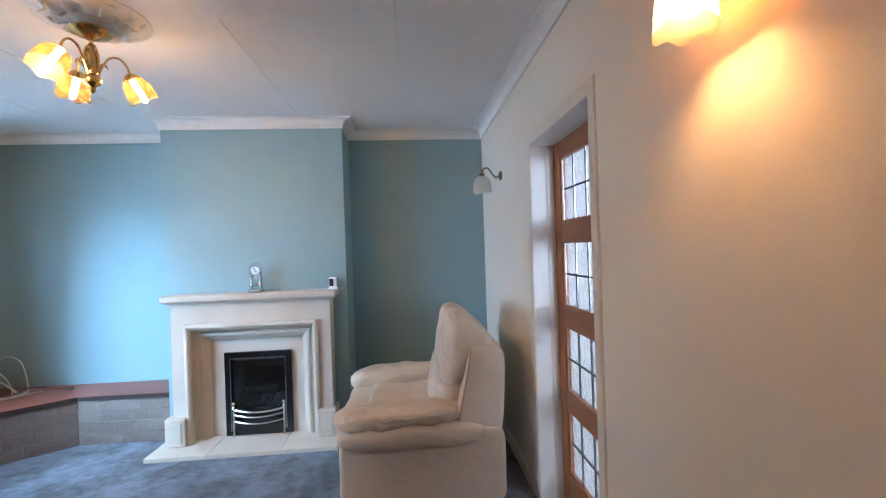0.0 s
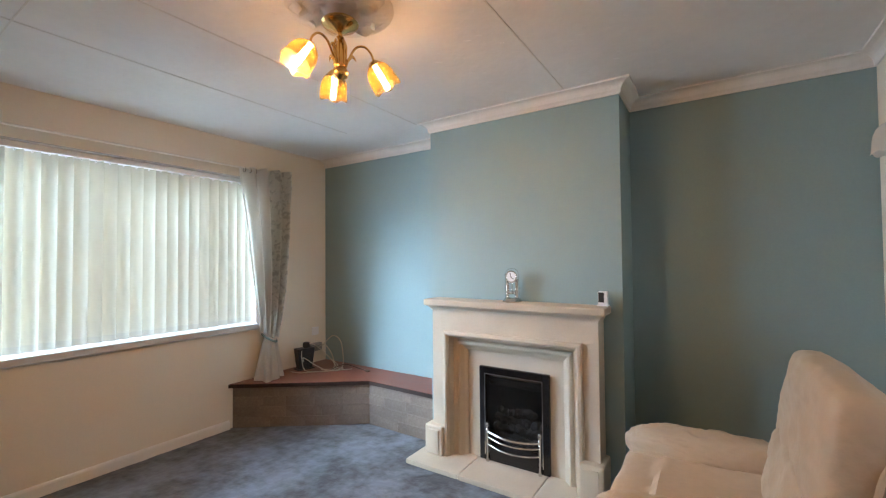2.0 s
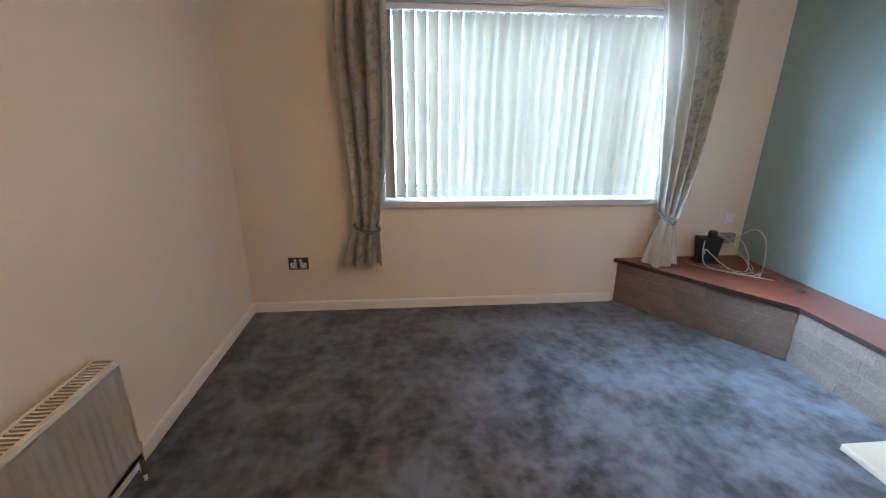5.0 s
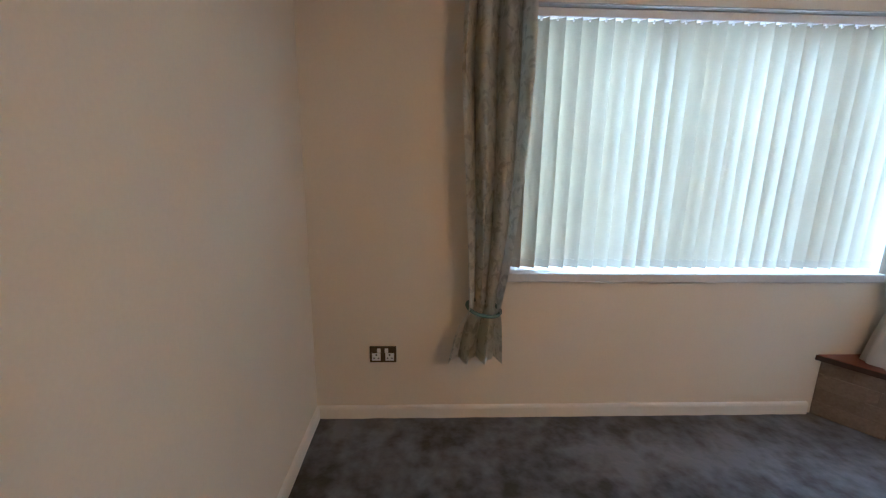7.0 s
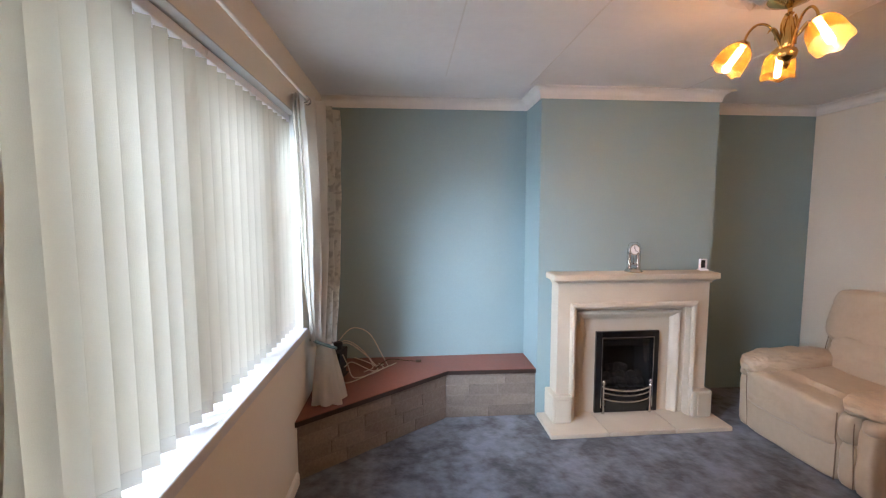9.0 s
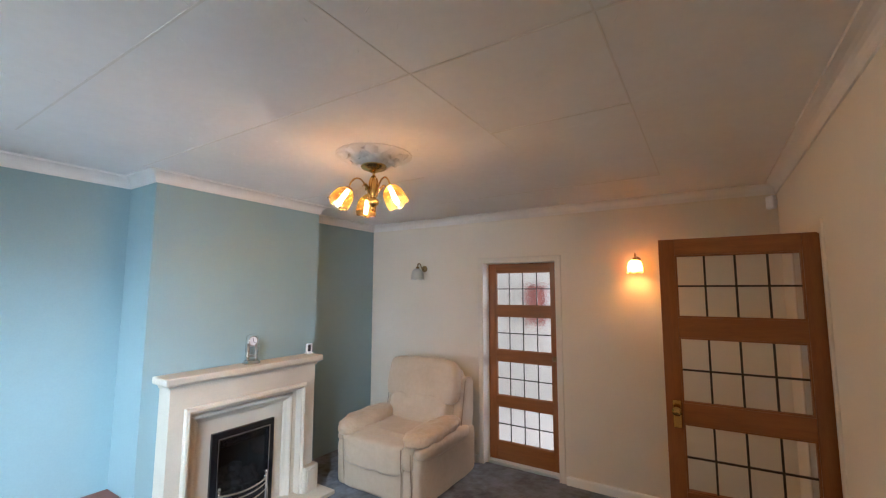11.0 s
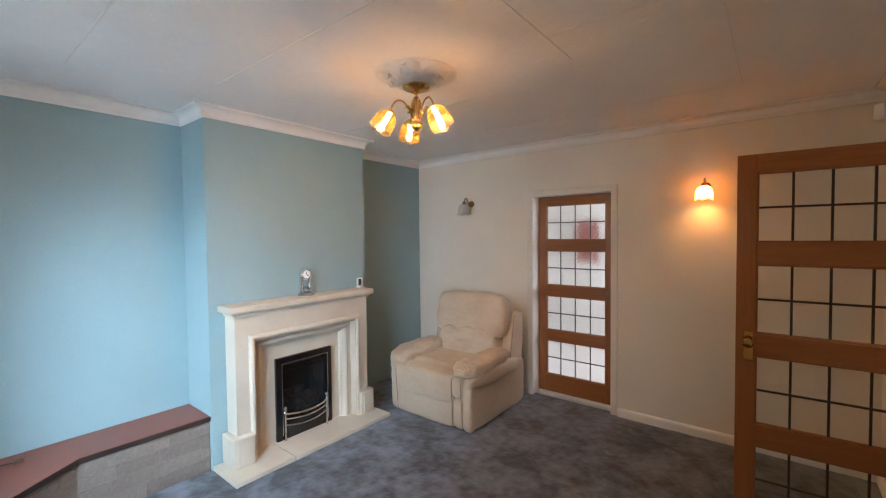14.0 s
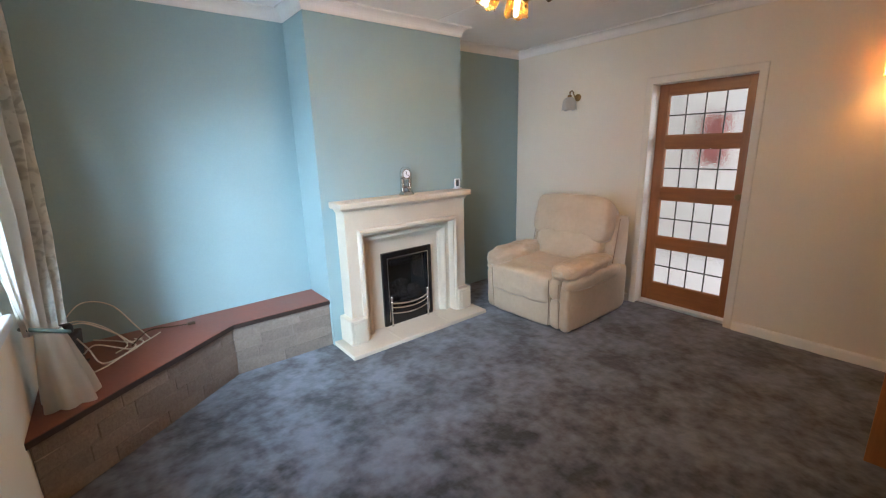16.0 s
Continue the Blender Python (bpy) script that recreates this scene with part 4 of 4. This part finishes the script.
part("base", box(0.17, 0.90, CY - 0.36, CY + 0.37, 0.03, 0.30, 0.02), LEATHER, chair)
part("footrest", cushion(0.118, CY + 0.070, 0.146, 0.078, 0.365, 0.142, 7.0, 12, 0.005, 1), LEATHER, chair, smooth=True)
part("seat_cushion", cushion(0.385, CY + 0.072, 0.360, 0.378, 0.356, 0.116, 6.5, 24, 0.011, 2, shape=lambda w: Vector((w.x, w.y, w.z + 0.02 * (w.x > -0.2) * max(0, w.z) / 0.11 - (0.05 if w.x < -0.29 and w.z < 0 else 0)))), LEATHER, chair, "soft creased seat cushion", smooth=True)
for s in (-1, 1):
    arm = part("armrest", cushion(0.510, CY + s * 0.392, 0.230, 0.450, 0.072, 0.218, 9.0, 14, 0.004, 5 + s), LEATHER, chair, smooth=True)
    part("front_post", cushion(0.093, CY + s * 0.412, 0.220, 0.058, 0.056, 0.215, 3.6, 10, 0.004, 8 + s, shape=lambda w: Vector((w.x, w.y * (1.0 - 0.25 * (1 - abs(w.z) / 0.22)), w.z))), LEATHER, arm, smooth=True)
    if s < 0:
        part("front_pad", cushion(0.092, CY + s * 0.326, 0.372, 0.090, 0.052, 0.098, 2.9, 10, 0.005, 11 + s), LEATHER, arm, smooth=True)
        part("lower_pad", cushion(0.112, CY + s * 0.322, 0.146, 0.072, 0.048, 0.135, 4.5, 10, 0.004, 14 + s), LEATHER, arm, smooth=True)
        part("seam", tube([(0.030 - 0.010 * (z > 0.27), CY + s * 0.276, z) for z in np.linspace(0.03, 0.44, 12)], 0.004, 6), PIPING, arm, "brown seam")
    part("arm_roll", cushion(0.440, CY + s * 0.424, 0.418, 0.412, 0.076, 0.076, 2.6, 14, 0.009, 17 + s), LEATHER, arm, smooth=True)
    part("arm_pad", cushion(0.362, CY + s * 0.366, 0.505 - 0.006 * s, 0.362, 0.124, 0.080 + 0.016 * s, 2.9, 34, 0.013, 20 + s, pose(0, 0, 0, 0, -1.5, 0), 15.0), LEATHER, arm, "creased cream leather arm pad", smooth=True)
    part("welt", tube([(0.034 + 0.012 * math.cos(z * 8), CY + s * 0.370, z) for z in np.linspace(0.03, 0.42, 12)], 0.003, 6), PIPING, arm, "brown seam")
back = part("backrest", cushion(0.868, CY, 0.455, 0.100, 0.360, 0.420, 6.0, 14, 0.003, 31, pose(0, 0, 0, 0, 5, 0)), LEATHER, chair, smooth=True)
part("lumbar_cushion", cushion(0.708, CY, 0.555, 0.146, 0.350, 0.195, 4.0, 24, 0.013, 33, pose(0, 0, 0, 0, 12, 0), 9.0), LEATHER, back, "soft creased lumbar cushion", smooth=True)
part("head_cushion", cushion(0.782, CY, 0.838, 0.150, 0.412, 0.212, 5.6, 30, 0.010, 35, pose(0, 0, 0, 0, 10, 0), 8.0, shape=sloped_head), LEATHER, back, "plump cream leather headrest", smooth=True)
for s in (-1, 1):
    part("wing", cushion(0.842, CY + s * 0.394, 0.620, 0.110, 0.052, 0.272, 5.0, 12, 0.004, 38 + s, pose(0, 0, 0, 0, 8, 0), shape=lambda w: Vector((w.x * (1.12 - 0.6 * w.z), w.y, w.z))), LEATHER, back, smooth=True)
    part("wing_welt", tube([(0.842 + 0.14 * (z - 0.625) - 0.110 * (1.12 - 0.6 * (z - 0.625)) + 0.012, CY + s * 0.446, z) for z in np.linspace(0.40, 0.87, 10)], 0.003, 6), PIPING, back, "brown seam")
for x in (0.20, 0.86):
    for y in (CY - 0.30, CY + 0.30):
        part("foot", moved(lathe([(0.022, -0.002), (0.024, 0.004), (0.02, 0.034)], 12), Matrix.Translation((x, y, 0))), BLACKPLASTIC, chair)

# ---- radiator ----
RX0, RX1 = -1.505, -0.465
rad = thing("radiator", -0.985, YS, 0.15, "white steel panel radiator on the wall", "radiator")
bm = bmesh.new()
n = 26 * 8
rows = []
for z, dy in ((0.155, -0.006), (0.162, 0.0), (0.185, 0.0), (0.215, 1.0), (0.555, 1.0), (0.585, 0.0), (0.602, 0.0), (0.610, -0.006)):
    rows.append([bm.verts.new((RX0 + (RX1 - RX0) * i / n, -0.064 + (dy if dy < 0 else dy * -0.007 * (0.5 - 0.5 * math.tanh(2.2 * math.cos(2 * math.pi * i / 8)))), z)) for i in range(n + 1)])
for a, b in zip(rows, rows[1:]):
    for i in range(n):
        bm.faces.new((a[i], a[i + 1], b[i + 1], b[i]))
bmesh.ops.solidify(bm, geom=bm.faces[:], thickness=0.006)
part("front_panel", bm, RADWHITE, rad, smooth=True)
part("back_panel", box(RX0 + 0.01, RX1 - 0.01, -0.160, -0.152, 0.16, 0.60, 0.002), RADWHITE, rad)
for x0, x1 in ((RX0, RX0 + 0.006), (RX1 - 0.006, RX1)):
    part("side_cover", box(x0, x1, -0.160, -0.070, 0.17, 0.612, 0.002), RADWHITE, rad)
grille = part("top_grille", box(RX0 + 0.006, RX1 - 0.006, -0.152, -0.072, 0.590, 0.594), GRILLE, rad, "slotted top grille")
for y0, y1 in ((-0.160, -0.150), (-0.080, -0.059)):
    part("rim", box(RX0 + 0.006, RX1 - 0.006, y0, y1, 0.592, 0.614, 0.003), RADWHITE, grille)
slat_data = finish(box(-0.004, 0.004, -0.150, -0.078, 0.595, 0.608), "slat", RADWHITE)
for i in range(55):
    ob = attach(new("slat", slat_data), grille)
    ob.location = (RX0 + 0.02 + i * 0.0184, 0, 0)
valve = part("valve", moved(lathe([(0.012, 0.0), (0.012, 0.13), (0.018, 0.135), (0.018, 0.16), (0.012, 0.165), (0.003, 0.17)], 14), Matrix.Translation((RX0 - 0.035, -0.11, 0.03))), CHROME, rad, "chrome valve", True)
part("valve_tail", tube([(RX0 - 0.035, -0.11, 0.175), (RX0 + 0.004, -0.11, 0.175)], 0.009, 8), CHROME, valve)
part("pipe", tube([(RX0 - 0.035, -0.11, -0.004), (RX0 - 0.035, -0.11, 0.04)], 0.0075, 8), RADWHITE, valve)
for x in (-1.3, -0.65):
    part("wall_bracket", box(x - 0.012, x + 0.012, YS, -0.155, 0.2, 0.57), RADWHITE, rad)

# ---- ceiling rose and lamps ----
LX, LY = -0.917, 1.940
rose = thing("ceiling_rose", LX, LY, ZC, "white ornate plaster ceiling rose", "ceiling rose")


def petals(a, i):
    """Leafy scrolls in relief: the middle rings ride up and down, the outer ones stay round."""
    k = (0, 0.002, 0.006, 0.05, 0.10, 0.06, 0.09, 0.03, 0.0, 0.0)[min(i, 9)]
    leaf = math.sin(9 * a + 1.7 * i) + 0.6 * math.sin(14 * a - 2.3 * i)
    return 1 + k * leaf, -0.20 * k * (0.5 + 0.5 * math.sin(9 * a + 2.6 * i + math.sin(4 * a)))


bm = lathe([(0.228, ZC), (0.228, ZC - 0.003), (0.220, ZC - 0.005), (0.200, ZC - 0.003), (0.172, ZC - 0.016), (0.145, ZC - 0.008), (0.112, ZC - 0.024), (0.086, ZC - 0.026), (0.062, ZC - 0.050), (0.002, ZC - 0.056)], 160, petals)
part("plaster_disc", moved(bm, Matrix.Translation((LX, LY, 0))), PLASTER, rose, smooth=True)


def tulip(size=1.0):
    """A frosted glass tulip shade that hangs down from its origin, with a scalloped lip."""
    prof = [(0.017, 0.0), (0.034, -0.006), (0.049, -0.022), (0.057, -0.044), (0.060, -0.068), (0.061, -0.088), (0.062, -0.102), (0.065, -0.110)]

    def lip(a, i):
        w = max(0, i - 2) / 5
        return 1 + 0.035 * w * math.cos(6 * a), -0.006 * w * w * math.cos(6 * a)
    bm = lathe([(r * size, z * size) for r, z in prof], 48, lip)
    return bm


def bulb(length=0.09, r=0.0125):
    return lathe([(0.004, -0.012), (r - 0.0005, -0.016), (r, -length + r), (r * 0.72, -length + r * 0.25), (0.002, -length)], 14)


lamp = thing("ceiling_light", LX, LY, 2.18, "polished brass ceiling light with three lit glass shades", "ceiling light")
hub = Matrix.Translation((LX, LY, 0))
part("canopy", moved(lathe([(0.030, 2.461), (0.074, 2.460), (0.079, 2.452), (0.070, 2.440), (0.036, 2.428), (0.012, 2.416)], 28), hub), BRASS, lamp, smooth=True)
part("stem", moved(lathe([(0.008, 2.42), (0.008, 2.40), (0.016, 2.395), (0.009, 2.385), (0.018, 2.36), (0.022, 2.33), (0.024, 2.28), (0.018, 2.265), (0.030, 2.255), (0.036, 2.240), (0.030, 2.222), (0.014, 2.212), (0.010, 2.202), (0.013, 2.194), (0.006, 2.184), (0.001, 2.178)], 24), hub), BRASS, lamp, smooth=True)
for a in range(6):
    t = a * math.pi / 3
    part("rod", moved(tube([(0.024 * math.cos(t), 0.024 * math.sin(t), 2.27), (0.026 * math.cos(t), 0.026 * math.sin(t), 2.36), (0.018 * math.cos(t), 0.018 * math.sin(t), 2.385)], 0.0045, 6), hub), BRASS, lamp, smooth=True)
for deg in (-98, 55, 146):
    turn = hub @ pose(0, 0, 0, 0, 0, deg)
    arm = part("arm", moved(tube(spline(((0.02, 0, 2.262), (0.040, 0, 2.315), (0.068, 0, 2.362), (0.105, 0, 2.372), (0.134, 0, 2.345), (0.147, 0, 2.305)), 6), 0.0048, 8), turn), BRASS, lamp, smooth=True)
    part("leaf", moved(tube(spline(((0.026, 0.01, 2.29), (0.055, 0.03, 2.335), (0.075, 0.035, 2.318)), 5), [0.002, 0.005, 0.007, 0.008, 0.008, 0.007, 0.006, 0.005, 0.004, 0.002, 0.001], 6), turn), BRASS, arm, smooth=True)
    head = turn @ pose(0.147, 0, 2.300, 0, -33, 0)
    part("cup", moved(lathe([(0.006, 0.018), (0.018, 0.014), (0.027, 0.004), (0.035, -0.005), (0.036, -0.010)], 20), head), BRASS, arm, smooth=True)
    part("shade", moved(tulip(1.0), head), SHADE, arm, "amber glowing tulip glass shade", True)
    part("bulb", moved(bulb(0.118), head), BULB, arm, "lit bulb", True)


def wall_light(y, lit, out, size):
    z = 1.978 if lit else 1.965
    lab = "brass wall light with lit glass tulip shade" if lit else "brass wall light with unlit frosted tulip shade"
    w = thing("wall_light", XE, y, z, lab, "wall light", "brass wall lights")
    part("wall_plate", moved(lathe([(0.030, 0.0), (0.036, 0.004), (0.034, 0.012), (0.016, 0.020), (0.004, 0.022)], 24), pose(XE, y, z, 0, -90, 0)), ANTIQUE, w, smooth=True)
    arm = part("arm", tube(spline(((XE - 0.015, y, z), (XE - out * 0.3, y, z - 0.012), (XE - out * 0.5, y, z + 0.02), (XE - out * 0.68, y, z + 0.055), (XE - out * 0.9, y, z + 0.050), (XE - out, y, z + 0.012)), 6), 0.0055, 8), ANTIQUE, w, smooth=True)
    part("finial", moved(lathe([(0.003, 0.03), (0.006, 0.02), (0.003, 0.012)], 10), Matrix.Translation((XE - out, y, z + 0.02))), ANTIQUE, arm, smooth=True)
    part("cup", moved(lathe([(0.005, 0.024), (0.018, 0.018), (0.021, 0.0), (0.020, -0.008)], 16), Matrix.Translation((XE - out, y, z))), ANTIQUE, arm, smooth=True)
    part("shade", moved(tulip(size), Matrix.Translation((XE - out, y, z - 0.002))), SHADEWALL if lit else SHADEOFF, arm, "frosted tulip glass shade", True)
    part("bulb", moved(bulb(0.082, 0.033), Matrix.Translation((XE - out, y, z))), SMALLBULB if lit else SHADEOFF, arm, smooth=True)


wall_light(3.0, False, 0.145, 1.1)
wall_light(0.785, True, 0.118, 0.96)

# ---- small fittings ----
pir = thing("alarm_sensor", XE - 0.05, YS + 0.04, 2.33, "small white alarm sensor in the corner", "sensor")
part("body", moved(box(-0.03, 0.03, -0.02, 0.02, -0.05, 0.05, 0.010, segs=3), pose(XE - 0.032, YS + 0.040, 2.375, 0, 0, 45)), UPVC, pir)
part("lens", moved(box(-0.02, 0.02, 0.018, 0.023, -0.035, 0.0, 0.003), pose(XE - 0.032, YS + 0.040, 2.375, 0, 0, 45)), UPVC, pir)
part("bracket", box(XE - 0.03, XE, YS, YS + 0.03, 2.36, 2.39, 0.003), UPVC, pir)
sock = thing("double_socket", XW, 0.193, 0.343, "bronze double wall socket with white switches", "socket")
part("plate", box(XW, XW + 0.009, 0.120, 0.268, 0.345, 0.441, 0.003), BRONZE, sock)
for y in (0.157, 0.231):
    ins = part("insert", box(XW + 0.009, XW + 0.011, y - 0.024, y + 0.024, 0.357, 0.402, 0.001), UPVC, sock, "white socket insert")
    for dy, dz, h in ((-0.012, 0.372, 0.007), (0.012, 0.372, 0.007), (0.0, 0.391, 0.010)):
        part("slot", box(XW + 0.011, XW + 0.0115, y + dy - 0.004, y + dy + 0.004, dz - h / 2, dz + h / 2), BLACKPLASTIC, ins)
for y in (0.172, 0.214):
    part("rocker_switch", box(XW + 0.009, XW + 0.015, y - 0.010, y + 0.010, 0.405, 0.431, 0.002), UPVC, sock, "white rocker switch")
